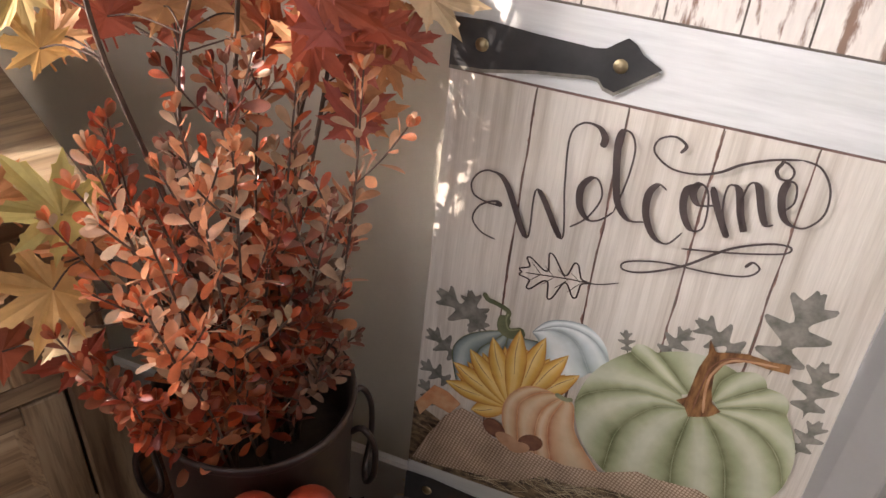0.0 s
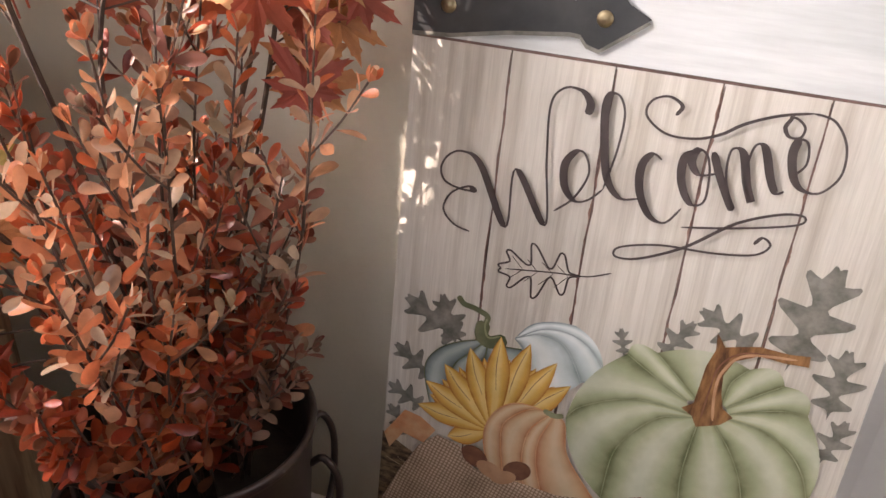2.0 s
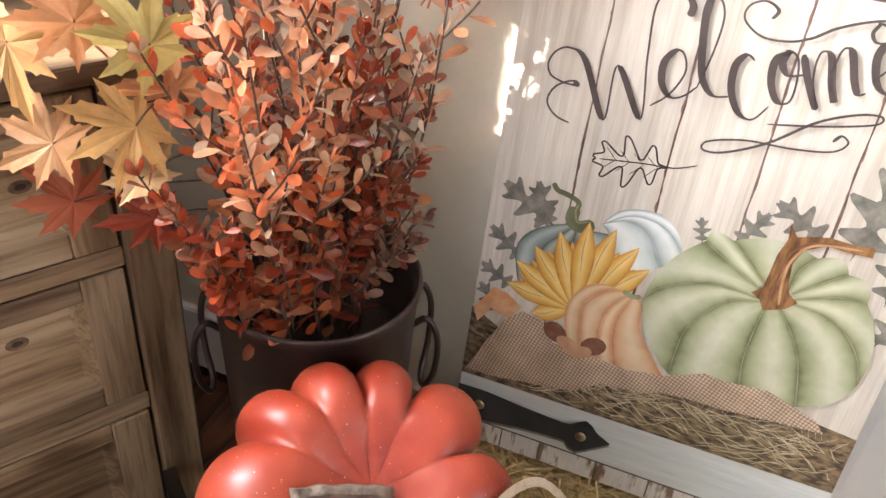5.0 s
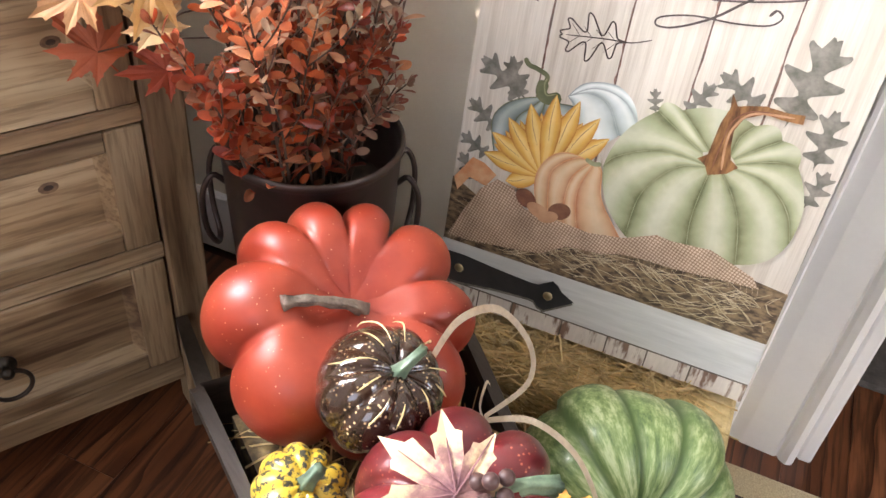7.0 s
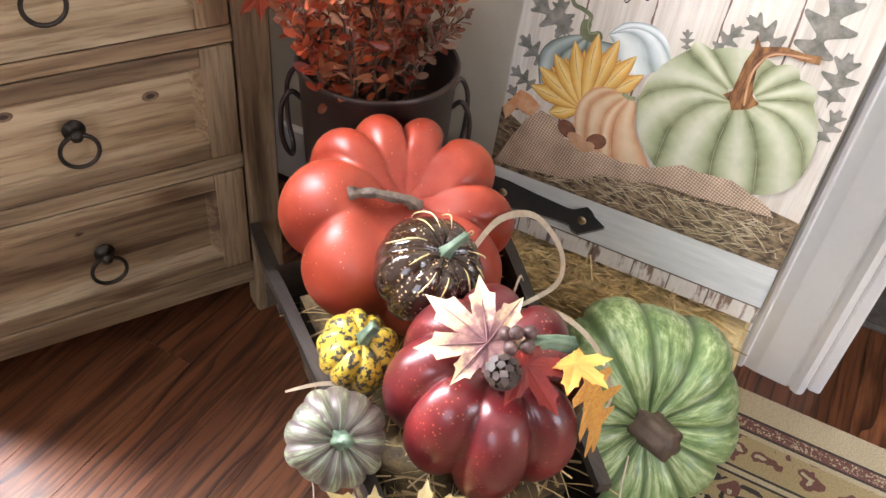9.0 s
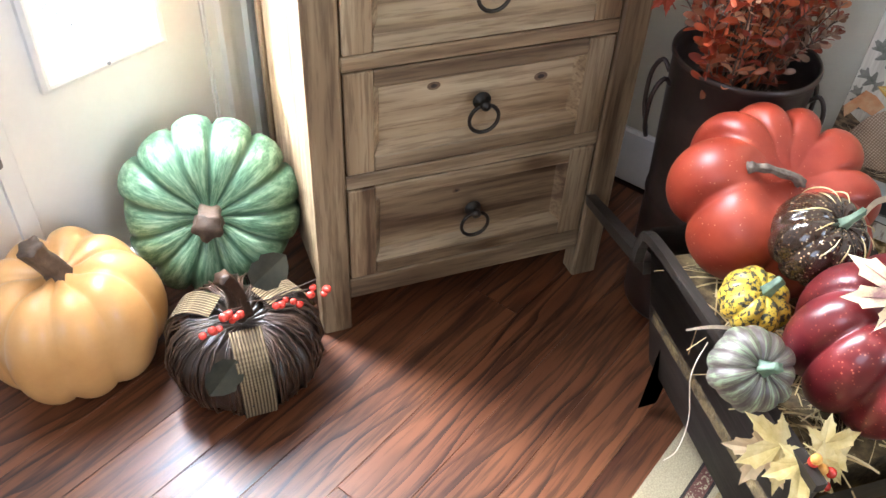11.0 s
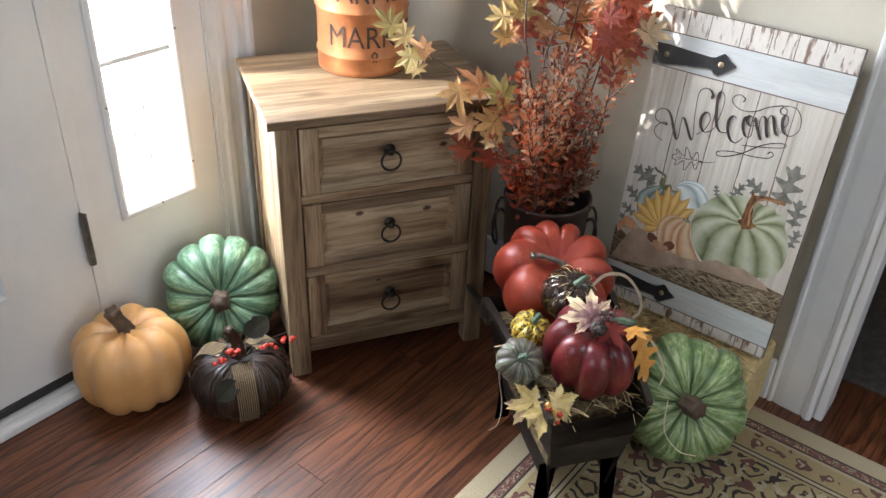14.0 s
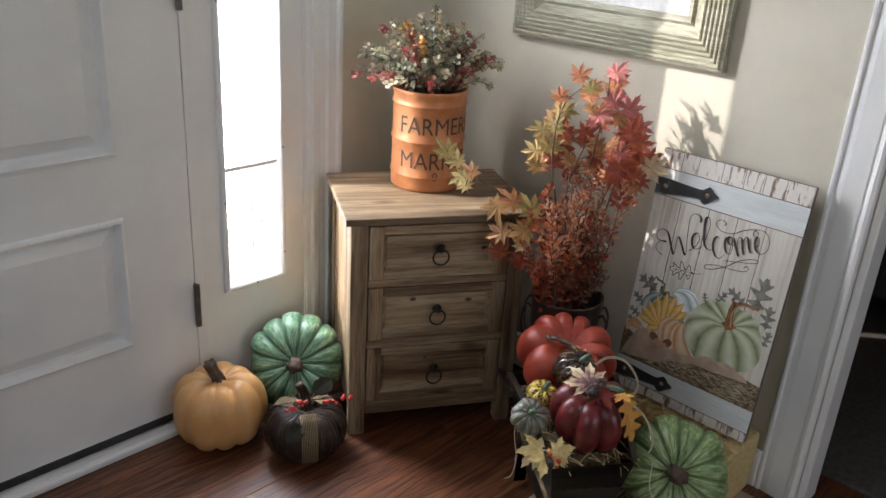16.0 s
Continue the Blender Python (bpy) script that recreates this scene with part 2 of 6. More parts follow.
def prism(outline, z0, z1, axis="Z"):
    """A flat outline given thickness: (a, b) runs in the plane across axis."""
    bm = bmesh.new()
    put = {"Z": lambda a, b, c: (a, b, c), "Y": lambda a, b, c: (a, c, b), "X": lambda a, b, c: (c, a, b)}[axis]
    lo = [bm.verts.new(put(a, b, z0)) for a, b in outline]
    hi = [bm.verts.new(put(a, b, z1)) for a, b in outline]
    n = len(outline)
    bm.faces.new(lo[::-1])
    bm.faces.new(hi)
    for k in range(n):
        bm.faces.new((lo[k], lo[(k + 1) % n], hi[(k + 1) % n], hi[k]))
    return bm


def pumpkin_mesh(R, H, ribs=10, groove=0.12, sharp=0.5, dimple=0.25, uneven=0.08, seed=0, square=0.8, nu=None, lobes=None, amps=None, top_in=0.0):
    """A ribbed squash standing on z = 0: lobes of uneven width, a dimple above and below."""
    rnd = random.Random(seed)
    w = lobes or [1 + rnd.uniform(-uneven, uneven) * 2 for _ in range(ribs)]
    tot = sum(w)
    edges, a = [], 0.0
    for k, x in enumerate(w):
        edges.append((a / tot, (a + x) / tot, amps[k] if amps else 1 + rnd.uniform(-uneven, uneven)))
        a += x
    nu, nv = nu or max(72, 10 * len(w)), 30
    bm = bmesh.new()
    rings = []
    for j in range(1, nv):
        ph = math.pi * j / nv
        rad = math.sin(ph) ** square
        z = math.cos(ph)
        ring = []
        for i in range(nu):
            f = i / nu
            lo, hi, amp = next(e for e in edges if e[0] <= f < e[1] + 1e-9)
            s = (f - lo) / (hi - lo)
            b = math.sin(math.pi * s) ** sharp
            big = (1 - groove * (1 - b) * min(1.0, 3.0 * rad)) * (1 + (amp - 1) * b * rad)
            r = R * rad * big * (1 - top_in * max(0, z))
            dip = dimple * math.exp(-(rad / 0.42) ** 2)
            zz = H / 2 * (1 + z * (1 - dip) * (0.89 + 0.11 * b) * (1 + 0.3 * (amp - 1)))
            t = 2 * math.pi * f
            ring.append(bm.verts.new((r * math.cos(t), r * math.sin(t), zz)))
        rings.append(ring)
    for p, q in zip(rings, rings[1:]):
        for k in range(nu):
            bm.faces.new((p[k], p[(k + 1) % nu], q[(k + 1) % nu], q[k]))
    for ring, sgn in ((rings[0], 1), (rings[-1], -1)):
        c = bm.verts.new((0, 0, sum(v.co.z for v in ring) / nu))
        for k in range(nu):
            bm.faces.new((ring[k], ring[(k + 1) % nu], c))
    low = min(v.co.z for v in bm.verts)
    for v in bm.verts:
        v.co.z -= low
    return bm


def stem_mesh(pts, radii, flutes=5, depth=0.18, n=20):
    bm = bmesh.new()
    path = spline(pts, 4)
    k = len(radii) - 1
    rr = []
    for i in range(len(path)):
        f = i / (len(path) - 1) * k
        a = min(int(f), k - 1)
        rr.append(radii[a] + (radii[a + 1] - radii[a]) * (f - a))
    add_tube(bm, path, rr, n)
    bm.verts.ensure_lookup_table()
    for r in range(len(path)):
        for q in range(n):
            v = bm.verts[r * n + q]
            v.co = path[r] + (v.co - path[r]) * (1 + depth * math.cos(flutes * 2 * math.pi * q / n + 0.5 * r / len(path)))
    return bm


def aim(at, axis, spin=0.0):
    """A pose at a place whose z points along axis."""
    return Matrix.Translation(at) @ Vector(axis).normalized().to_track_quat("Z", "Y").to_matrix().to_4x4() @ Matrix.Rotation(radians(spin), 4, "Z")


# ---- setting ----
DOOR_V, RIGHT_U = 1.055, 0.82
bm = box((-2.4, -3.0, -0.06), (3.2, 1.3, -0.012))
floor = structure("floor", bm, SUBFLOOR, label="red-brown oak strip floor with open grain")
bm = bmesh.new()
add_box(bm, (-2.5, 1.06, 0), (-1.90, 1.10, 2.5))
add_box(bm, (-1.90, 1.06, 0), (-1.36, 1.10, 2.5))
add_box(bm, (-1.36, 1.06, 2.12), (0.312, 1.10, 2.5))
add_box(bm, (0.312, 1.06, 0), (0.95, 1.10, 2.5))
structure("wall_north", bm, WALL, label="cream painted wall round the front door")
bm = bmesh.new()
add_box(bm, (RIGHT_U + 0.005, -0.245, 0), (RIGHT_U + 0.085, 1.06, 2.5))
add_box(bm, (RIGHT_U + 0.005, -1.2, 2.1), (RIGHT_U + 0.085, -0.245, 2.5))
add_box(bm, (RIGHT_U + 0.005, -3.0, 0), (RIGHT_U + 0.085, -1.2, 2.5))
structure("wall_east", bm, WALL, label="cream painted wall beside a cased doorway")
bm = bmesh.new()
add_box(bm, (-2.5, -3.1, 0), (-0.85, -2.98, 2.5))
add_box(bm, (0.25, -3.1, 0), (3.2, -2.98, 2.5))
add_box(bm, (-0.85, -3.1, 0), (0.25, -2.98, 0.85))
add_box(bm, (-0.85, -3.1, 2.15), (0.25, -2.98, 2.5))
structure("wall_south", bm, WALL, label="cream painted wall with a window")
bm = bmesh.new()
add_box(bm, (-2.5, -2.98, 0), (-2.38, -0.55, 2.5))
add_box(bm, (-2.5, 0.75, 0), (-2.38, 1.06, 2.5))
add_box(bm, (-2.5, -0.55, 0), (-2.38, 0.75, 0.9))
add_box(bm, (-2.5, -0.55, 2.1), (-2.38, 0.75, 2.5))
structure("wall_west", bm, WALL, label="cream painted wall with a window")
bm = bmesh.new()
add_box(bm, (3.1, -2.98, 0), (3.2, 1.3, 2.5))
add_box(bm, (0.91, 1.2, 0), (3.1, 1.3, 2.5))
# The grey carries the next room's dimness in the wall colour.
structure("wall_far_room", bm, plain("shade_toned_wall_paint", (0.30, 0.28, 0.26), (0.36, 0.34, 0.31), 5, 0.8), label="wall of the next room, coloured grey for its dimness")
structure("ceiling", box((-2.5, -3.1, 2.5), (3.2, 1.3, 2.6)), CEIL, label="plain white ceiling")

# front door unit: slab, two sidelights, mullions, casing, sill


def panel_recess(bm, lo, hi, v_face, depth=0.018, edge=0.034):
    """A raised field inside a sunk moulding, on the room side of a face at v_face."""
    (a, c), (b, d) = lo, hi
    rims = [(0.0, 0.0), (0.003, -0.007), (0.010, -0.009), (0.018, depth), (edge - 0.006, depth), (edge + 0.022, 0.003), (edge + 0.024, 0.002)]
    loops = []
    for o, dv in rims:
        loops.append([bm.verts.new((x, v_face + dv, z)) for x, z in ((a + o, c + o), (b - o, c + o), (b - o, d - o), (a + o, d - o))])
    for p, q in zip(loops, loops[1:]):
        for k in range(4):
            bm.faces.new((p[k], p[(k + 1) % 4], q[(k + 1) % 4], q[k]))
    bm.faces.new(loops[-1])


def slab_with_holes(bm, x0, x1, z0, z1, v0, v1, holes):
    """A slab from v0 (room side) to v1, built of stiles and rails round holes (a, c, b, d) that share one column."""
    a, b = holes[0][0], holes[0][2]
    add_box(bm, (x0, v0, z0), (a, v1, z1))
    add_box(bm, (b, v0, z0), (x1, v1, z1))
    z = z0
    for h in holes:
        add_box(bm, (a, v0, z), (b, v1, h[1]))
        z = h[3]
    add_box(bm, (a, v0, z), (b, v1, z1))


front_door = thing("door_1", ROOM, "white moulded front door, closed, with sunk panels", "door")
tagged(front_door, kind="structure")
holes = [(-0.81, 0.28, -0.237, 0.622), (-0.81, 0.77, -0.237, 1.25), (-0.81, 1.39, -0.237, 1.9)]
bm = bmesh.new()
slab_with_holes(bm, -0.975, -0.066, 0.045, 2.06, DOOR_V, DOOR_V + 0.045, holes)
add_box(bm, (-0.9, DOOR_V + 0.02, 0.1), (-0.1, DOOR_V + 0.04, 2.0))
part("slab", bm, WHITE, front_door)
for h in holes:
    bm = bmesh.new()
    panel_recess(bm, (h[0], h[1]), (h[2], h[3]), DOOR_V)
    part("panel", bm, WHITE, front_door)
part("door_sweep", box((-0.975, DOOR_V - 0.004, 0.022), (-0.066, DOOR_V + 0.03, 0.045), 0.003), RUBBER, front_door, "black rubber sweep along the door's foot")
for z in (0.283, 1.085, 1.75):
    bm = tube([(-0.066, DOOR_V - 0.012, z), (-0.066, DOOR_V - 0.012, z + 0.118)], 0.0075, 12)
    for k in range(1, 5):
        add_tube(bm, [(-0.066, DOOR_V - 0.012, z + 0.0235 * k - 0.001), (-0.066, DOOR_V - 0.012, z + 0.0235 * k + 0.001)], 0.0081, 12)
    add_box(bm, (-0.069, DOOR_V - 0.012, z), (-0.063, DOOR_V + 0.02, z + 0.118))
    part("hinge", bm, HINGE, front_door, "dull steel butt hinge")
bm = box((-1.4, DOOR_V - 0.02, 0.0), (0.30, DOOR_V + 0.16, 0.018), 0.004, 2)
add_box(bm, (-1.3, DOOR_V - 0.045, 0.0), (-0.13, DOOR_V - 0.021, 0.022), 0.008, 3)
structure("door_sill", bm, WHITE, label="white threshold strip under the front door")


def sidelight(name, c):
    """A narrow fixed door leaf with a tall leaded pane, centred on u = c."""
    ob = tagged(thing(name, ROOM @ pose(c, 0, 0), "white sidelight with a tall leaded glass pane", "window"), kind="structure")
    g0, g1, z0, z1 = -0.083, 0.083, 0.358, 1.93
    bm = bmesh.new()
    slab_with_holes(bm, -0.155, 0.165, 0.03, 2.06, DOOR_V + 0.006, DOOR_V + 0.02, [(g0, z0, g1, z1)])
    part("leaf", bm, WHITE, ob)
    bm = bmesh.new()
    steps = [(-0.014, 0.006), (-0.014, -0.003), (-0.008, -0.007), (-0.003, -0.006), (0.002, 0.0), (0.004, 0.004), (0.004, 0.012)]
    loops = [[bm.verts.new((x, DOOR_V + dv, z)) for x, z in ((g0 + o, z0 + o), (g1 - o, z0 + o), (g1 - o, z1 - o), (g0 + o, z1 - o))] for o, dv in steps]
    for p, q in zip(loops, loops[1:]):
        for k in range(4):
            bm.faces.new((p[k], p[(k + 1) % 4], q[(k + 1) % 4], q[k]))
    fr = part("window_frame", bm, WHITE, ob, "moulded white glazing frame with screw plugs")
    for x, z in ((-0.09, 0.6), (0.09, 0.42), (0.0, 0.352), (0.09, 0.72), (-0.09, 1.1), (0.09, 1.15)):
        part("screw_plug", tube([(x, DOOR_V - 0.0075, z), (x, DOOR_V - 0.0055, z)], 0.0028, 10), LEAD, fr)
    pane = part("pane", box((g0 - 0.004, DOOR_V + 0.0125, z0 - 0.004), (g1 + 0.004, DOOR_V + 0.0165, z1 + 0.004)), GLASS, ob)
    pane.visible_shadow = False
    bm = bmesh.new()
    add_box(bm, (g0, DOOR_V + 0.004, 0.676), (g1, DOOR_V + 0.012, 0.688), 0.002)
    part("glazing_bar", bm, WHITE, ob, "grey bar across the pane")
    bm = bmesh.new()
    for s in (-1, 1):
        for x0, amp in ((-0.028, 0.030), (0.030, 0.030)):
            pts = [(x0 + s * amp * math.cos(math.pi * k / 2), DOOR_V + 0.0105, 0.36 + 0.0525 * k) for k in range(7)]
            add_tube(bm, spline(pts, 6), 0.0012, 6)
        pts = [(s * (0.066 + 0.01 * math.cos(math.pi * k)), DOOR_V + 0.0105, 0.36 + 0.07 * k) for k in range(5)]
        add_tube(bm, spline(pts, 6), 0.0012, 6)
    part("leading", bm, LEAD, ob, "thin wavy lead lines")
    return ob


sidelight("window_1", 0.121)
bm = bmesh.new()
add_box(bm, (-0.062, DOOR_V + 0.002, 0.0), (-0.036, DOOR_V + 0.03, 2.1))
add_box(bm, (0.2865, DOOR_V + 0.002, 0.0), (0.312, DOOR_V + 0.03, 2.1))
add_box(bm, (-1.005, DOOR_V + 0.002, 0.0), (-0.979, DOOR_V + 0.03, 2.1))
add_box(bm, (-1.005, DOOR_V + 0.002, 2.062), (0.312, DOOR_V + 0.03, 2.12))
structure("door_frame", bm, WHITE, label="white door frame and mullions")
bm = bmesh.new()
add_box(bm, (-1.36, DOOR_V + 0.01, 0.03), (-1.005, DOOR_V + 0.03, 2.12))
structure("wall_panel", bm, WHITE, label="white panel beside the door")


def casing(bm, a, b, face, out, z1, axis="u", prof=None):
    """A stepped and fluted moulding standing from the floor: from a to b along the wall, proud of face by the profile."""
    prof = prof or [(0.0, 0.0), (0.0, 0.016), (0.06, 0.02), (0.14, 0.02), (0.18, 0.013), (0.30, 0.012), (0.34, 0.016), (0.42, 0.016), (0.46, 0.01), (0.60, 0.009), (0.70, 0.012), (0.82, 0.013), (0.86, 0.007), (1.0, 0.006), (1.0, 0.0)]
    loops = []
    for z in (0.0, z1):
        loops.append([bm.verts.new(((a + (b - a) * f, face + out * h, z) if axis == "u" else (face + out * h, a + (b - a) * f, z))) for f, h in prof])
    n = len(prof)
    for k in range(n - 1):
        bm.faces.new((loops[0][k], loops[0][k + 1], loops[1][k + 1], loops[1][k]))
    bm.faces.new(loops[1])


bm = bmesh.new()
casing(bm, 0.405, 0.290, 1.06, -1.3, 2.15)
structure("trim", bm, WHITE, label="white fluted casing beside the sidelight")
bm = bmesh.new()
casing(bm, -0.135, -0.235, RIGHT_U + 0.005, -1.0, 2.15, "v", [(0.0, 0.0), (0.0, 0.009), (0.04, 0.012), (0.09, 0.012), (0.12, 0.006), (0.16, 0.007), (0.30, 0.010), (0.74, 0.013), (0.78, 0.010), (0.82, 0.016), (0.90, 0.020), (0.97, 0.018), (1.0, 0.012), (1.0, 0.0)])
add_box(bm, (RIGHT_U + 0.0, -0.256, 0.0), (RIGHT_U + 0.09, -0.238, 2.1), 0.003)
add_box(bm, (RIGHT_U + 0.0, -1.21, 0.0), (RIGHT_U + 0.09, -1.19, 2.1))
add_box(bm, (RIGHT_U - 0.012, -1.31, 0.0), (RIGHT_U + 0.005, -1.21, 2.1))
add_box(bm, (RIGHT_U - 0.012, -1.31, 2.1), (RIGHT_U + 0.09, -0.135, 2.2))
structure("door_casing", bm, WHITE, label="white moulded casing of the open doorway")
bm = bmesh.new()
add_box(bm, (RIGHT_U - 0.01, -0.134, 0.0), (RIGHT_U + 0.005, 1.06, 0.11), 0.004)
add_box(bm, (0.406, 1.045, 0.0), (RIGHT_U - 0.01, 1.06, 0.11), 0.004)
structure("baseboard", bm, WHITE, label="white baseboard along the wall")

GLOW, ggn, ggp = nodes_of("bright_outdoors")
gem = ggn.nodes.new("ShaderNodeEmission")
gem.inputs["Color"].default_value, gem.inputs["Strength"].default_value = (0.93, 0.97, 1.0, 1), 1.6
ggn.links.new(gem.outputs[0], ggn.nodes["Material Output"].inputs["Surface"])
bm = bmesh.new()
bm.faces.new([bm.verts.new(p) for p in ((0.35, 2.4, -0.6), (6.0, 2.4, -0.6), (6.0, 2.4, 3.2), (0.35, 2.4, 3.2))])
structure("backdrop", bm, GLOW, label="overexposed daylight outside the sidelight")
bm = bmesh.new()
bm.faces.new([bm.verts.new(p) for p in ((-30, 1.25, -0.55), (30, 1.25, -0.55), (30, 60, -0.55), (-30, 60, -0.55))])
structure("ground", bm, plain("pale_concrete", (0.42, 0.41, 0.38), (0.52, 0.5, 0.47), 3, 0.9), label="pale concrete walk outside the door")

# framed picture on the right wall
FRAME = wood("grey_green_frame", [(0.26, 0.25, 0.18), (0.36, 0.35, 0.26), (0.46, 0.45, 0.35)], "Y", 0.5, 1.4, bump=0.6)
MATBOARD = plain("white_mat", (0.82, 0.82, 0.8), (0.86, 0.86, 0.84), 8, 0.5)
picture = thing("picture_frame", ROOM @ pose(RIGHT_U + 0.002, 0.47, 1.5), "broad grey-green ridged picture frame with a white mat", "picture")
pw, ph_ = 0.315, 0.485
bm = bmesh.new()
ridge = [(0.0, 0.0), (0.0, 0.02)] + [(0.006 + 0.0115 * k / 1.0 + d, 0.022 + e) for k in range(6) for d, e in ((0.0, 0.0), (0.003, 0.004), (0.006, 0.004), (0.009, 0.0))] + [(0.085, 0.014), (0.092, 0.010), (0.100, 0.016), (0.112, 0.012), (0.115, 0.0)]
loops = [[bm.verts.new((-h, y, z)) for y, z in ((-pw + o, -ph_ + o), (pw - o, -ph_ + o), (pw - o, ph_ - o), (-pw + o, ph_ - o))] for o, h in ridge]
for p, q in zip(loops, loops[1:]):
    for k in range(4):
        bm.faces.new((p[k], p[(k + 1) % 4], q[(k + 1) % 4], q[k]))
part("frame", bm, FRAME, picture)
part("mat", box((-0.006, -pw + 0.1, -ph_ + 0.1), (-0.002, pw - 0.1, ph_ - 0.1)), MATBOARD, picture, "plain white mat board")

# ---- chest of drawers ----
chest = thing("chest_of_drawers", pose(0.0, 0.704, 0), "washed rustic wood chest of three drawers with iron rings", "chest")
X0, X1, DEP, TOP = -0.222, 0.234, 0.345, 0.63
bm = box((-0.238, -0.015, 0.612), (0.250, DEP + 0.008, TOP), 0.003, 2)
part("top", bm, CHEST_H, chest)
for x in (X0, X1 - 0.043):
    part("front_post", box((x, 0.0, 0.0), (x + 0.043, 0.035, 0.612), 0.003), CHEST_V, chest)
    part("back_post", box((x, DEP - 0.035, 0.0), (x + 0.043, DEP, 0.612), 0.003), CHEST_V, chest)
for x in (X0 + 0.006, X1 - 0.018):
    part("side_panel", box((x, 0.034, 0.06), (x + 0.012, DEP - 0.034, 0.612)), CHEST_V, chest)
part("back_panel", box((X0 + 0.04, DEP - 0.02, 0.07), (X1 - 0.04, DEP - 0.01, 0.612)), CHEST_V, chest)
for z0, z1 in ((0.604, 0.612), (0.436, 0.456), (0.262, 0.284), (0.062, 0.100)):
    part("rail", box((X0 + 0.0432, 0.003, z0), (X1 - 0.0432, 0.035, z1), 0.002), CHEST_H, chest)


def ring_pull(parent, z, tilt):
    knob = part("ring_pull", lathe([(0.0, 0.0), (0.0125, 0.0), (0.0125, 0.002), (0.006, 0.004), (0.004, 0.010), (0.007, 0.013), (0.0065, 0.017), (0.0, 0.019)], 16), IRON, parent, "black iron ring pull", True)
    knob.matrix_local = pose(0.006, 0.006, z, 90, 0, 0)
    bm = bmesh.new()
    ring = [(0.0205 * math.sin(2 * math.pi * k / 24), 0.0205 * math.cos(2 * math.pi * k / 24) - 0.0205, 0.012) for k in range(25)]
    add_tube(bm, ring, 0.0026, 8, False)
    part("ring", bm, IRON, knob, smooth=True)
    return knob


KNOT_RIM = plain("knot_rim", (0.10, 0.055, 0.03), (0.20, 0.125, 0.07), 90, 0.6, bump=0.3)
KNOT_CORE = plain("knot_core", (0.022, 0.012, 0.008), (0.06, 0.032, 0.02), 90, 0.6, bump=0.3)
KNOTS = {0.458: ((0.95, 0.45, 0.006),), 0.286: ((0.83, 0.74, 0.0065), (0.27, 0.88, 0.006)), 0.102: ((0.42, 0.86, 0.004),)}
for z0, z1 in ((0.458, 0.602), (0.286, 0.434), (0.102, 0.260)):
    a, b = X0 + 0.046, X1 - 0.046
    drawer = part("drawer", box((a, 0.03, z0), (b, 0.26, z1)), CHEST_H, chest)
    m, w = 0.037, 0.023
    part("drawer_stile", box((a, 0.002, z0), (a + m, 0.029, z1), 0.0015), CHEST_V, drawer)
    part("drawer_stile", box((b - m, 0.002, z0), (b, 0.029, z1), 0.0015), CHEST_V, drawer)
    part("drawer_rail", box((a + m + 0.0003, 0.003, z0), (b - m - 0.0003, 0.029, z0 + w), 0.0015), CHEST_H, drawer)
    part("drawer_rail", box((a + m + 0.0003, 0.003, z1 - w), (b - m - 0.0003, 0.029, z1), 0.0015), CHEST_H, drawer)
    bm = bmesh.new()
    rect = lambda o, y: [bm.verts.new(p) for p in ((a + m + o, y, z0 + w + o), (b - m - o, y, z0 + w + o), (b - m - o, y, z1 - w - o), (a + m + o, y, z1 - w - o))]
    l1, l2 = rect(0.0, 0.0045), rect(0.011, 0.019)
    for k in range(4):
        bm.faces.new((l1[k], l1[(k + 1) % 4], l2[(k + 1) % 4], l2[k]))
    bm.faces.new(l2)
    part("drawer_panel", bm, CHEST_H, drawer)
    ring_pull(drawer, (z0 + z1) / 2 + 0.006, 0)
    for fx, fz, kr in KNOTS[z0]:
        for k, (r1, tone) in enumerate(((kr, KNOT_RIM), (kr * 0.5, KNOT_CORE))):
            kn = part("knot", lathe([(r1, 0.0), (r1 * 0.8, 0.0004), (0.0, 0.0005)], 20), tone, drawer, "dark knot in the wood")
            kn.matrix_local = pose(a + m + 0.011 + fx * (b - a - 2 * m - 0.022), 0.0188 - 0.0004 * k, z0 + w + 0.011 + fz * (z1 - z0 - 2 * w - 0.022), 90, 0, 0) @ Matrix.Diagonal((1.5, 1, 1, 1))

HAY1 = plain("hay_core", (0.50, 0.37, 0.16), (0.68, 0.54, 0.28), 40, 0.8, bump=0.8, fine=160, stretch=(1, 1, 3))
PEACH = plain("peach_pumpkin_skin", (0.58, 0.30, 0.10), (0.67, 0.38, 0.145), 6, 0.34, bump=0.05, fine=70, coat=0.3, grain=0.04)
YELLOW = plain("yellow_gourd_skin", (0.05, 0.05, 0.035), (0.66, 0.46, 0.05), 200, 0.3, bump=0.2, fine=80, lo=0.45, hi=0.5, coat=0.4)


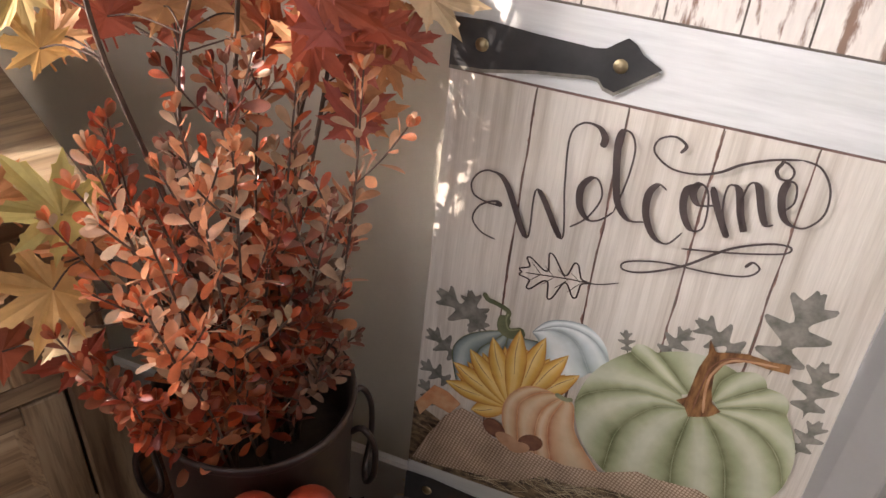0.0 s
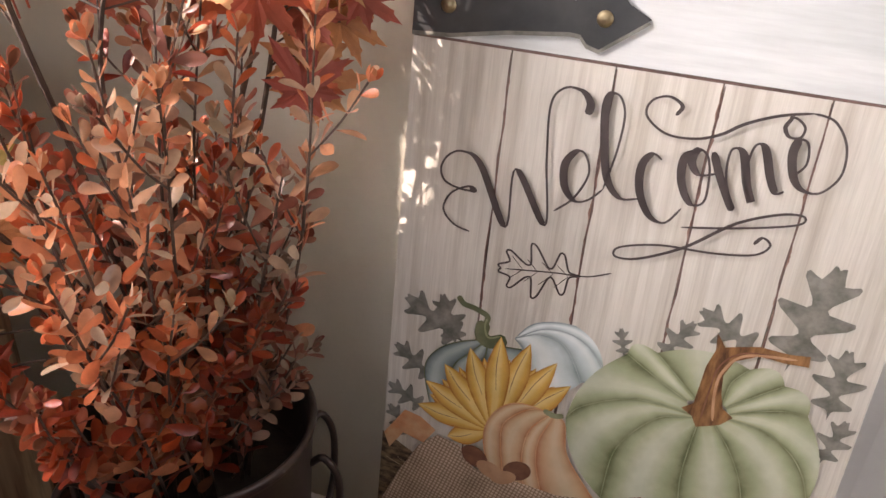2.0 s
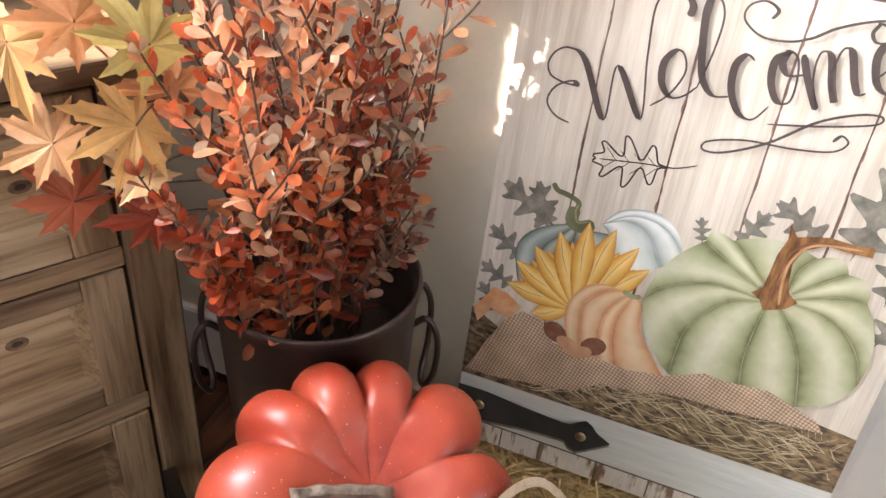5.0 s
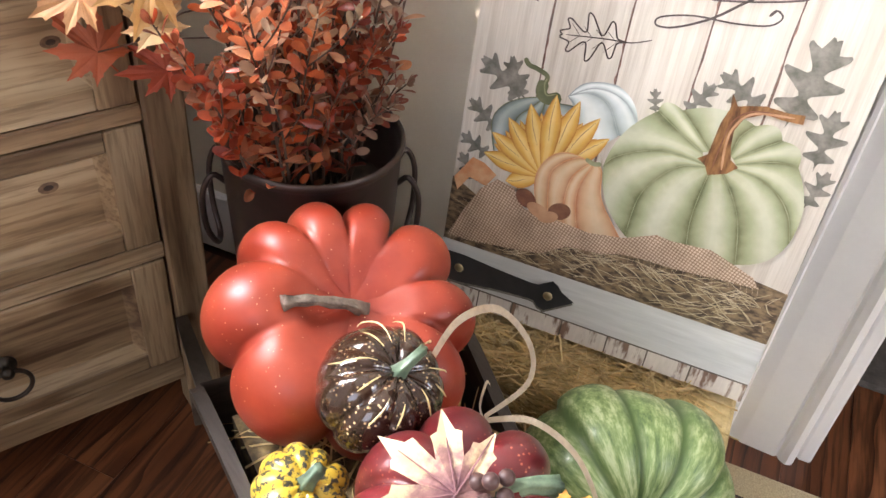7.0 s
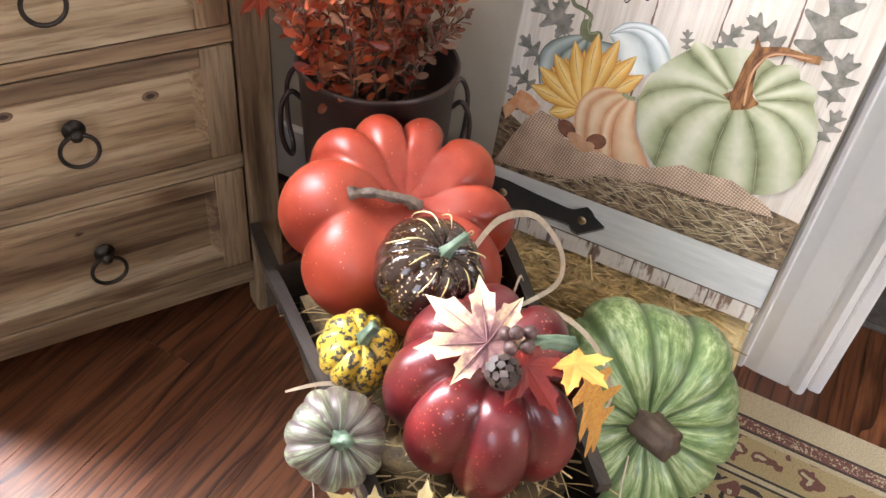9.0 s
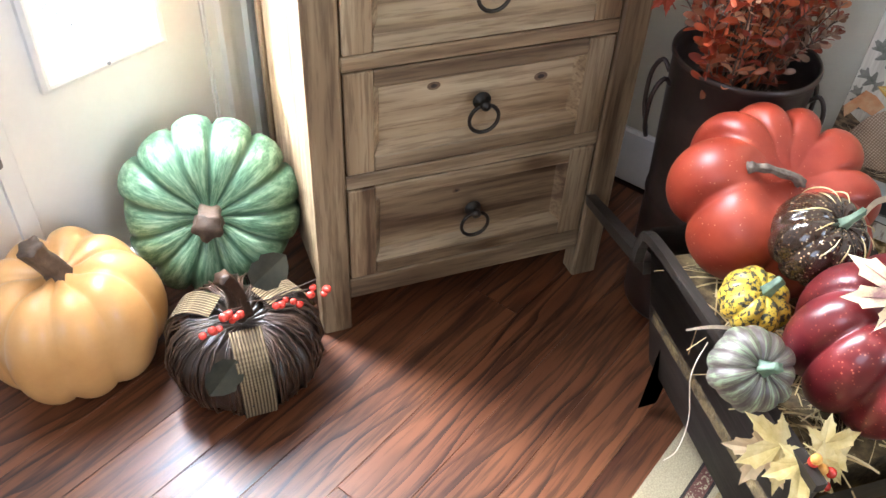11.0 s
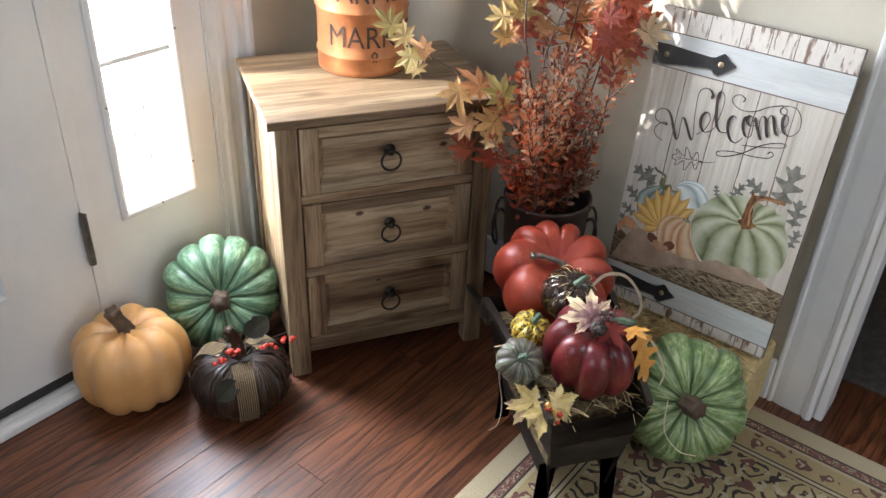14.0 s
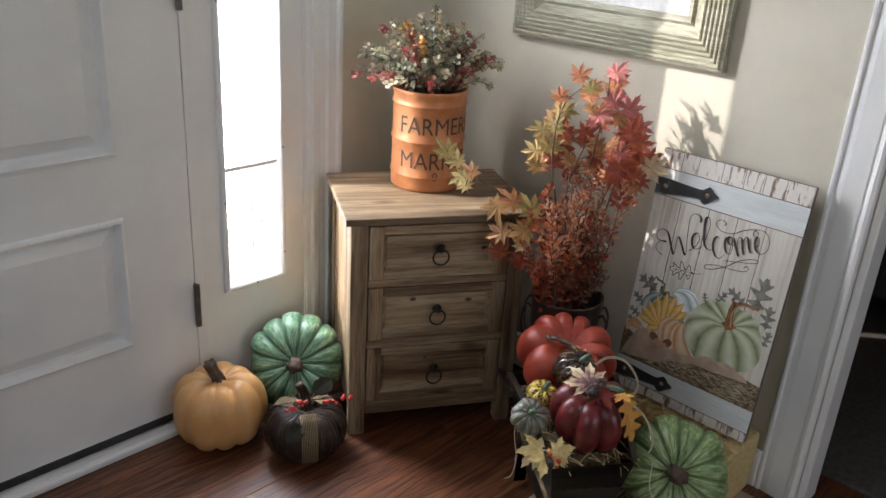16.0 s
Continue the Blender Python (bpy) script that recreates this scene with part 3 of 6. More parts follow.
def streaked(name, dark, mid, pale, rough=0.42, ribs=13, coat=0.15):
    """Skin with short streaks running from stem to foot, pale on the ribs."""
    m, nt, p = nodes_of(name)
    tc = nt.nodes.new("ShaderNodeTexCoord")
    sep = nt.nodes.new("ShaderNodeSeparateXYZ")
    nt.links.new(tc.outputs["Object"], sep.inputs[0])
    at = nt.nodes.new("ShaderNodeMath")
    at.operation = "ARCTAN2"
    nt.links.new(sep.outputs["Y"], at.inputs[0])
    nt.links.new(sep.outputs["X"], at.inputs[1])
    ln = nt.nodes.new("ShaderNodeVectorMath")
    ln.operation = "LENGTH"
    nt.links.new(tc.outputs["Object"], ln.inputs[0])
    cm = nt.nodes.new("ShaderNodeCombineXYZ")
    nt.links.new(at.outputs[0], cm.inputs[0])
    nt.links.new(ln.outputs["Value"], cm.inputs[1])
    nt.links.new(sep.outputs["Z"], cm.inputs[2])
    mp = nt.nodes.new("ShaderNodeMapping")
    mp.inputs["Scale"].default_value = (0.95, 4.2, 4.2)
    nt.links.new(cm.outputs[0], mp.inputs["Vector"])
    n1 = noise_of(nt, mp.outputs["Vector"], 14, 5, 0.7)
    n2 = noise_of(nt, coords(nt), 11, 3)
    c = ramp_of(nt, n1, [(0.36, dark), (0.5, mid), (0.62, pale)])
    hf = nt.nodes.new("ShaderNodeMath")
    hf.operation = "MULTIPLY"
    hf.inputs[1].default_value = ribs / 2
    nt.links.new(at.outputs[0], hf.inputs[0])
    sn_ = nt.nodes.new("ShaderNodeMath")
    sn_.operation = "SINE"
    nt.links.new(hf.outputs[0], sn_.inputs[0])
    ab_ = nt.nodes.new("ShaderNodeMath")
    ab_.operation = "ABSOLUTE"
    nt.links.new(sn_.outputs[0], ab_.inputs[0])
    c = mix_of(nt, dark, c, ramp_of(nt, ab_.outputs[0], [(0.05, (0, 0, 0)), (0.55, (1, 1, 1))]))
    t = ramp_of(nt, n2, [(0.3, (0.75, 0.8, 0.75)), (0.7, (1.12, 1.1, 1.05))])
    nt.links.new(mix_of(nt, c, t, 1.0, "MULTIPLY"), p.inputs["Base Color"])
    p.inputs["Roughness"].default_value, p.inputs["Coat Weight"].default_value = rough, coat
    bump_to(nt, p, n1, 0.25, 0.001)
    return m


def speckled(name, c1, c2, dots, scale=160.0, size=0.22, rough=0.3, coat=0.4, keep=0.55):
    """Two-tone skin sprinkled with small pale dots."""
    m, nt, p = nodes_of(name)
    v = coords(nt)
    base = ramp_of(nt, noise_of(nt, v, 14, 4), [(0.35, c1), (0.65, c2)])
    vo = nt.nodes.new("ShaderNodeTexVoronoi")
    vo.inputs["Scale"].default_value = scale
    nt.links.new(v, vo.inputs["Vector"])
    d = ramp_of(nt, vo.outputs["Distance"], [(size * 0.6, (1, 1, 1)), (size, (0, 0, 0))])
    sp = nt.nodes.new("ShaderNodeSeparateColor")
    nt.links.new(vo.outputs["Color"], sp.inputs[0])
    gate = ramp_of(nt, sp.outputs[0], [(keep, (0, 0, 0)), (keep + 0.02, (1, 1, 1))])
    patch = ramp_of(nt, noise_of(nt, v, 22, 2), [(0.4, (0.1, 0.1, 0.1)), (0.6, (1, 1, 1))])
    mask = mix_of(nt, mix_of(nt, d, gate, 1.0, "MULTIPLY"), patch, 1.0, "MULTIPLY")
    nt.links.new(mix_of(nt, base, dots, mask), p.inputs["Base Color"])
    p.inputs["Roughness"].default_value, p.inputs["Coat Weight"].default_value = rough, coat
    bump_to(nt, p, noise_of(nt, v, 60, 3), 0.1, 0.001)
    return m


GREEN = streaked("green_pumpkin_skin", (0.055, 0.135, 0.075), (0.145, 0.275, 0.165), (0.31, 0.46, 0.31), ribs=13)
GREEN12 = streaked("olive_pumpkin_skin", (0.10, 0.17, 0.06), (0.23, 0.33, 0.13), (0.47, 0.54, 0.31), ribs=12)
CRIMSON = speckled("crimson_pumpkin_skin", (0.075, 0.006, 0.010), (0.175, 0.017, 0.018), (0.42, 0.12, 0.07), 240, 0.26, 0.33, 0.3, 0.25)
BROWN = speckled("brown_gourd_skin", (0.028, 0.014, 0.009), (0.05, 0.024, 0.014), (0.62, 0.48, 0.28), 260, 0.30, 0.16, 0.6, 0.25)
ORANGE = speckled("orange_pumpkin_skin", (0.23, 0.022, 0.010), (0.35, 0.050, 0.021), (0.75, 0.38, 0.22), 210, 0.16, 0.44, 0.10, 0.62)
GREYG = streaked("grey_green_gourd_skin", (0.085, 0.06, 0.06), (0.14, 0.125, 0.10), (0.26, 0.33, 0.21), 0.45, 12)
STEM = plain("dry_stem", (0.07, 0.045, 0.03), (0.15, 0.10, 0.07), 40, 0.6, bump=0.5, fine=120)
GSTEM = plain("green_stem", (0.05, 0.09, 0.06), (0.17, 0.25, 0.16), 40, 0.5, bump=0.4, fine=120)
TWIGGY = plain("grey_twig", (0.09, 0.065, 0.05), (0.24, 0.19, 0.145), 70, 0.7, bump=0.9, fine=150)
VINE = plain("dark_vine", (0.025, 0.016, 0.011), (0.07, 0.045, 0.03), 30, 0.35, bump=0.4, fine=120)


def pumpkin(name, m, label, skin, stem_mat, stem_pts, stem_radii, group="pumpkins", category="pumpkin", **kw):
    ob = thing(name, m, label, category, group)
    part("body", pumpkin_mesh(**kw), skin, ob, smooth=True)
    if stem_pts:
        part("stem", stem_mesh(stem_pts, stem_radii), stem_mat, ob, "", True)
    return ob


pumpkin("pumpkin", pose(-0.553, 0.765, 0.0, 0, 0, 20), "smooth peach-orange pumpkin with a brown cut stem by the door", PEACH, STEM,
        [(0, 0, 0.155), (0.0, 0.0, 0.18), (-0.012, 0.0, 0.205), (-0.02, 0, 0.228)], [0.026, 0.015, 0.013, 0.016],
        R=0.120, H=0.205, ribs=9, groove=0.10, sharp=0.6, dimple=0.25, uneven=0.05, seed=3, square=0.62)
pumpkin("pumpkin", aim((-0.335, 0.918, 0.124), (-0.15, -0.93, 0.42)) @ pose(0, 0, -0.03), "mottled green pumpkin tipped against the wall, stem forward", GREEN, STEM,
        [(0, 0, 0.11), (0.0, 0.0, 0.15), (0.0, -0.004, 0.175)], [0.024, 0.018, 0.020],
        R=0.131, H=0.165, lobes=[1] * 13, groove=0.07, sharp=0.40, dimple=0.3, uneven=0.06, seed=5, square=0.66)
pumpkin("pumpkin", aim((0.478, 0.245, 0.135), (-0.42, -0.78, 0.55)) @ pose(0, 0, -0.085), "mottled green pumpkin tipped against a hay bale", GREEN12, STEM,
        [(0, 0, 0.12), (0.0, 0.0, 0.15), (0.012, -0.006, 0.178)], [0.024, 0.018, 0.017],
        R=0.130, H=0.17, lobes=[1] * 12, groove=0.07, sharp=0.40, dimple=0.3, uneven=0.06, seed=8, square=0.66)
pumpkin("pumpkin", aim((0.255, 0.432, 0.365), (-0.05, -0.42, 0.90), -36) @ pose(0, 0, -0.075), "deeply lobed orange pumpkin with a twig stem in the cart", ORANGE, TWIGGY,
        [(0.012, 0, 0.085), (0.012, 0.0, 0.106), (0.0, -0.004, 0.122), (-0.016, -0.008, 0.124), (-0.030, -0.013, 0.129), (-0.042, -0.017, 0.128), (-0.053, -0.024, 0.131)], [0.022, 0.011, 0.0062, 0.0042, 0.0050, 0.0036, 0.0050, 0.0040, 0.0065],
        R=0.122, H=0.150, groove=0.27, dimple=0.50, seed=8, square=0.56, sharp=0.5, lobes=[36, 42, 30, 30, 30, 50, 62, 40, 40], amps=[1.0, 1.02, 0.95, 0.94, 0.95, 0.98, 0.96, 0.98, 1.02], nu=120)
pumpkin("pumpkin", aim((0.223, 0.216, 0.360), (-0.03, -0.22, 0.97)) @ pose(0, 0, -0.075), "glossy dark red pumpkin with leaves pinned round its stem", CRIMSON, GSTEM,
        [(0, 0, 0.108), (0.010, -0.004, 0.136), (0.032, -0.008, 0.143), (0.054, -0.014, 0.136)], [0.010, 0.0062, 0.0052, 0.0072],
        R=0.089, H=0.146, ribs=8, groove=0.24, sharp=0.5, dimple=0.38, uneven=0.05, seed=11, square=0.62, nu=112)
pumpkin("gourd", aim((0.236, 0.338, 0.385), (0.15, -0.45, 0.88)) @ pose(0, 0, -0.045), "shiny dark brown speckled gourd with cream lines", BROWN, GSTEM,
        [(0, 0, 0.070), (0.002, 0, 0.086), (0.012, 0, 0.093), (0.021, 0, 0.087)], [0.008, 0.0042, 0.0036, 0.004], "gourds", "gourd",
        R=0.051, H=0.090, ribs=10, groove=0.04, dimple=0.2, seed=2)
pumpkin("gourd", aim((0.150, 0.313, 0.342), (0.1, -0.35, 0.9)) @ pose(0, 0, -0.03), "bumpy yellow and black gourd with a green stem", YELLOW, GSTEM,
        [(0, 0, 0.05), (0.002, 0, 0.062), (0.007, 0, 0.070)], [0.007, 0.005, 0.005], "gourds", "gourd",
        R=0.038, H=0.06, ribs=9, groove=0.2, dimple=0.25, seed=4)
pumpkin("gourd", aim((0.093, 0.236, 0.342), (-0.15, -0.6, 0.75)) @ pose(0, 0, -0.035), "small grey-green striped gourd at the cart's edge", GREYG, GSTEM,
        [(0, 0, 0.056), (0.002, 0, 0.068), (0.004, 0, 0.076)], [0.008, 0.0045, 0.005], "gourds", "gourd",
        R=0.041, H=0.068, ribs=12, groove=0.08, dimple=0.25, seed=6)

# ---- twig pumpkin by the door ----
BURLAP, bnt, bp = nodes_of("burlap")
bv = coords(bnt)
wv = []
for ax in ("Y", "Z"):
    w = bnt.nodes.new("ShaderNodeTexWave")
    w.bands_direction = ax
    w.inputs["Scale"].default_value, w.inputs["Distortion"].default_value, w.inputs["Detail"].default_value = 75.0, 0.8, 1.0
    bnt.links.new(bv, w.inputs["Vector"])
    wv.append(w.outputs["Fac"])
weave = mix_of(bnt, wv[0], wv[1], 0.5, "MULTIPLY")
bnt.links.new(ramp_of(bnt, weave, [(0.1, (0.13, 0.09, 0.05)), (0.6, (0.50, 0.38, 0.22))]), bp.inputs["Base Color"])
bp.inputs["Roughness"].default_value = 0.9
bump_to(bnt, bp, weave, 0.8, 0.002)
BERRY = plain("red_berry", (0.50, 0.03, 0.02), (0.62, 0.06, 0.035), 40, 0.25, bump=0.05, coat=0.4)
DARKLEAF = plain("dark_felt_leaf", (0.035, 0.035, 0.022), (0.07, 0.065, 0.04), 40, 0.7)
TWIG = plain("brown_twig", (0.022, 0.011, 0.006), (0.065, 0.034, 0.019), 30, 0.32, bump=0.5, fine=120)

tw = thing("twig_pumpkin", pose(-0.34, 0.660, 0.0, 0, 0, 8) @ Matrix.Diagonal((1, 1, 0.87, 1)), "brown twig pumpkin with a burlap band and red berries", "pumpkin", "pumpkins")
part("core", pumpkin_mesh(R=0.096, H=0.16, ribs=18, groove=0.05, dimple=0.25, seed=9), VINE, tw, smooth=True)
rnd = random.Random(4)
bm = bmesh.new()
for k in range(110):
    a0 = 2 * math.pi * k / 110 + rnd.uniform(-0.05, 0.05)
    sw = rnd.uniform(-0.35, 0.35)
    pts = []
    for j in range(9):
        ph = 0.22 + (math.pi - 0.3) * j / 8
        rr = 0.103 * math.sin(ph) ** 0.7 + rnd.uniform(-0.003, 0.004)
        a = a0 + sw * math.sin(ph) + rnd.uniform(-0.02, 0.02)
        pts.append((rr * math.cos(a), rr * math.sin(a), 0.086 + 0.082 * math.cos(ph) * (1 - 0.25 * math.exp(-(math.sin(ph) / 0.4) ** 2))))
    part("bent_twig", add_tube(bmesh.new(), pts, rnd.uniform(0.0012, 0.0021), 5, False), TWIG, tw, "", True)
for spin in (-98, 20, 140, 262):
    bm = bmesh.new()
    rows = []
    for j in range(21):
        ph = 0.2 + (math.pi - 0.32) * j / 20
        rr, zz = 0.108 * math.sin(ph) ** 0.7, 0.086 + 0.087 * math.cos(ph) * (1 - 0.22 * math.exp(-(math.sin(ph) / 0.4) ** 2))
        rows.append([bm.verts.new((rr * 0.99, y, zz)) for y in (-0.021, -0.010, 0, 0.010, 0.021)])
    for p, q in zip(rows, rows[1:]):
        for k in range(4):
            bm.faces.new((p[k], p[k + 1], q[k + 1], q[k]))
    bmesh.ops.solidify(bm, geom=bm.faces[:], thickness=0.0015)
    band = part("burlap_band", bm, BURLAP, tw, "tan burlap ribbon")
    band.matrix_local = pose(0, 0, 0, 0, 0, spin)
part("stem", stem_mesh([(0, 0, 0.15), (0.0, 0.0, 0.185), (-0.006, 0.0, 0.215), (-0.016, 0.0, 0.235)], [0.016, 0.011, 0.010, 0.011]), TWIG, tw, "bundled brown twig stem", True)
for k, (x, y, z, dx) in enumerate([(-0.004, -0.038, 0.208, -1), (0.03, -0.03, 0.196, 1)]):
    bm = bmesh.new()
    for j in range(5):
        tip = Vector((x + dx * (0.012 + 0.014 * j), y - 0.004 * (j % 2), z + 0.012 * math.sin(j * 2.1) - 0.003 * j * (dx < 0)))
        add_tube(bm, [(x * 0.3, y * 0.4, z - 0.01), (x, y, z), tip], 0.001, 5)
    part("berry_twig", bm, TWIG, tw)
    for j in range(9):
        c = (x + dx * (0.004 + (0.0092 if dx > 0 else 0.0062) * j) + rnd.uniform(-0.004, 0.004), y - 0.012 + rnd.uniform(-0.01, 0.008), z + rnd.uniform(-0.014, 0.014) - 0.0010 * j * (dx < 0))
        bm = bmesh.new()
        bmesh.ops.create_uvsphere(bm, u_segments=12, v_segments=8, radius=rnd.uniform(0.0045, 0.0065))
        part("berry", bm, BERRY, tw, smooth=True).location = c
for at, tipw, sz in (((-0.03, -0.072, 0.150), (-0.75, -0.35, -0.5), 0.055), ((0.02, 0.0, 0.20), (0.8, 0.25, 0.35), 0.06)):
    bm = bmesh.new()
    d, f = Vector(tipw).normalized(), Vector((0.1, -0.8, 0.6))
    sd = d.cross(f).normalized()
    rows = [[bm.verts.new(Vector(at) + d * (y * sz) + sd * (q * x * sz) + f * (0.004 + 0.01 * x * abs(q))) for q in (-1, 0, 1)] for x, y in ((0.02, 0), (0.3, 0.12), (0.42, 0.35), (0.36, 0.5), (0.42, 0.62), (0.25, 0.85), (0.02, 1.0))]
    for p, q in zip(rows, rows[1:]):
        for c in (0, 1):
            bm.faces.new((p[c], p[c + 1], q[c + 1], q[c]))
    bmesh.ops.solidify(bm, geom=bm.faces[:], thickness=0.001)
    part("felt_leaf", bm, DARKLEAF, tw, "dark olive felt leaf")


def leaf_mesh(outline, curl=0.12, fold=0.1, seed=0, vein=0.0):
    """A leaf in the xy plane from its base at the origin towards +y, from an outline of one side, folded and curled."""
    rnd = random.Random(seed)
    bm = bmesh.new()
    L = max(p[1] for p in outline)
    tw_ = rnd.uniform(-0.15, 0.15)

    def lift(x, y):
        t = y / L
        return (-curl * t * t + fold * abs(x) / L + tw_ * x * t / L + 0.03 * math.sin(9 * x / L + 5 * t + seed)) * L

    for s in (-1, 1):
        mid = [bm.verts.new((0, y, lift(0, y))) for y in [p[1] for p in outline]]
        rim = [bm.verts.new((s * x, y, lift(s * x, y))) for x, y in outline]
        for k in range(len(outline) - 1):
            vs = [mid[k], mid[k + 1], rim[k + 1], rim[k]]
            try:
                bm.faces.new(vs if s > 0 else vs[::-1])
            except ValueError:
                pass
    bmesh.ops.remove_doubles(bm, verts=bm.verts, dist=1e-5)
    return bm


def star_leaf(size, lobes=7, seed=0, curl=0.18, teeth=True, narrow=0.6):
    """A palmate leaf: pointed toothed lobes round the top of the stalk."""
    rnd = random.Random(seed)
    bm = bmesh.new()
    hub = bm.verts.new((0, 0, 0))
    rim = []
    span = 265 if lobes > 5 else 240
    for k in range(lobes):
        a = radians(90 - span / 2 + span * k / (lobes - 1))
        mid = 1 - 0.42 * abs(2 * k / (lobes - 1) - 1) ** 1.5
        ln = size * mid * rnd.uniform(0.9, 1.08)
        da = radians(span / (lobes - 1)) / 2
        side = [(0.40, -da * 0.98), (0.62, -da * narrow), (0.72, -da * narrow * 0.95), (0.74, -da * narrow * 0.5), (1.0, 0.0), (0.74, da * narrow * 0.5), (0.72, da * narrow * 0.95), (0.62, da * narrow)] if teeth else [(0.36, -da), (0.62, -da * 0.5), (1.0, 0), (0.62, da * 0.5)]
        for f, d in side:
            r = ln * f if f > 0.42 else size * f * (0.6 + 0.4 * mid)
            x, y = r * math.cos(a + d), r * math.sin(a + d)
            z = -curl * size * (r / size) ** 2 * (1 + 0.6 * math.sin(3 * a + seed)) + 0.05 * size * (abs(d) / da) * f
            rim.append(bm.verts.new((x, y, z)))
    for p, q in zip(rim, rim[1:]):
        bm.faces.new((hub, p, q))
    bm.faces.new((hub, rim[-1], rim[0]))
    add_tube(bm, [(0, 0.02 * size, -0.002), (0, -0.2 * size, -0.004), (0.03 * size, -0.5 * size, -0.01)], 0.0009, 5)
    return bm


OVATE = [(0.0, 0.0), (0.05, 0.12), (0.12, 0.30), (0.185, 0.5), (0.205, 0.68), (0.165, 0.86), (0.09, 0.97), (0.0, 1.0)]
SHRUB_RED = leafy("shrub_leaf_red", (0.20, 0.026, 0.014), (0.42, 0.075, 0.026), (0.22, 0.10, 0.055), 0.36, 45)
SHRUB_ORANGE = leafy("shrub_leaf_orange", (0.56, 0.10, 0.03), (0.56, 0.21, 0.085), (0.42, 0.33, 0.22), 0.34, 45)
SHRUB_DULL = leafy("shrub_leaf_dull", (0.22, 0.05, 0.03), (0.36, 0.15, 0.10), (0.33, 0.25, 0.18), 0.34, 45)
# Paler copy of the leaf tones: sunlight on the upper sprays, put into the colour.
SHRUB_SUNLIT = leafy("shrub_leaf_sunlit", (0.58, 0.12, 0.04), (0.62, 0.30, 0.16), (0.56, 0.45, 0.33), 0.30, 45)
BARK = plain("thin_bark", (0.05, 0.028, 0.018), (0.10, 0.06, 0.04), 60, 0.7, bump=0.4)

# ---- bucket with shrub sprays and maple branches ----
BUCKET = plain("brown_black_metal", (0.030, 0.019, 0.016), (0.055, 0.036, 0.03), 18, 0.36, 0.35, 0.1)
SOIL = plain("dark_moss", (0.02, 0.013, 0.01), (0.04, 0.028, 0.02), 60, 0.95, bump=0.8)
bucket = thing("bucket", pose(0.327, 0.618, 0.0), "dark brown metal bucket with side handles holding autumn sprays", "bucket")
part("body", lathe([(0.0, 0.0), (0.074, 0.0), (0.076, 0.006), (0.081, 0.2), (0.083, 0.205), (0.083, 0.21), (0.081, 0.214), (0.0905, 0.42), (0.0925, 0.424), (0.094, 0.428), (0.0935, 0.432), (0.0915, 0.434), (0.0885, 0.431), (0.087, 0.424), (0.083, 0.36), (0.0, 0.36)], 64), BUCKET, bucket, smooth=True)
part("filling", lathe([(0.0, 0.372), (0.06, 0.368), (0.082, 0.361), (0.0, 0.3605)], 32), SOIL, bucket, "dark moss under the sprays")
for spin in (-30, 150):
    bm = bmesh.new()
    pts = [(0.086, -0.018, 0.385), (0.097, -0.026, 0.398), (0.108, -0.028, 0.375), (0.108, -0.024, 0.33), (0.101, -0.01, 0.30), (0.101, 0.01, 0.30), (0.108, 0.024, 0.33), (0.108, 0.028, 0.375), (0.097, 0.026, 0.398), (0.086, 0.018, 0.385)]
    add_tube(bm, spline(pts, 4), 0.0032, 8)
    h = part("handle", bm, BUCKET, bucket, "dark wire side handle", True)
    h.matrix_local = pose(0, 0, 0, 0, 0, spin)

rnd = random.Random(12)
BX, BY = 0.327, 0.618


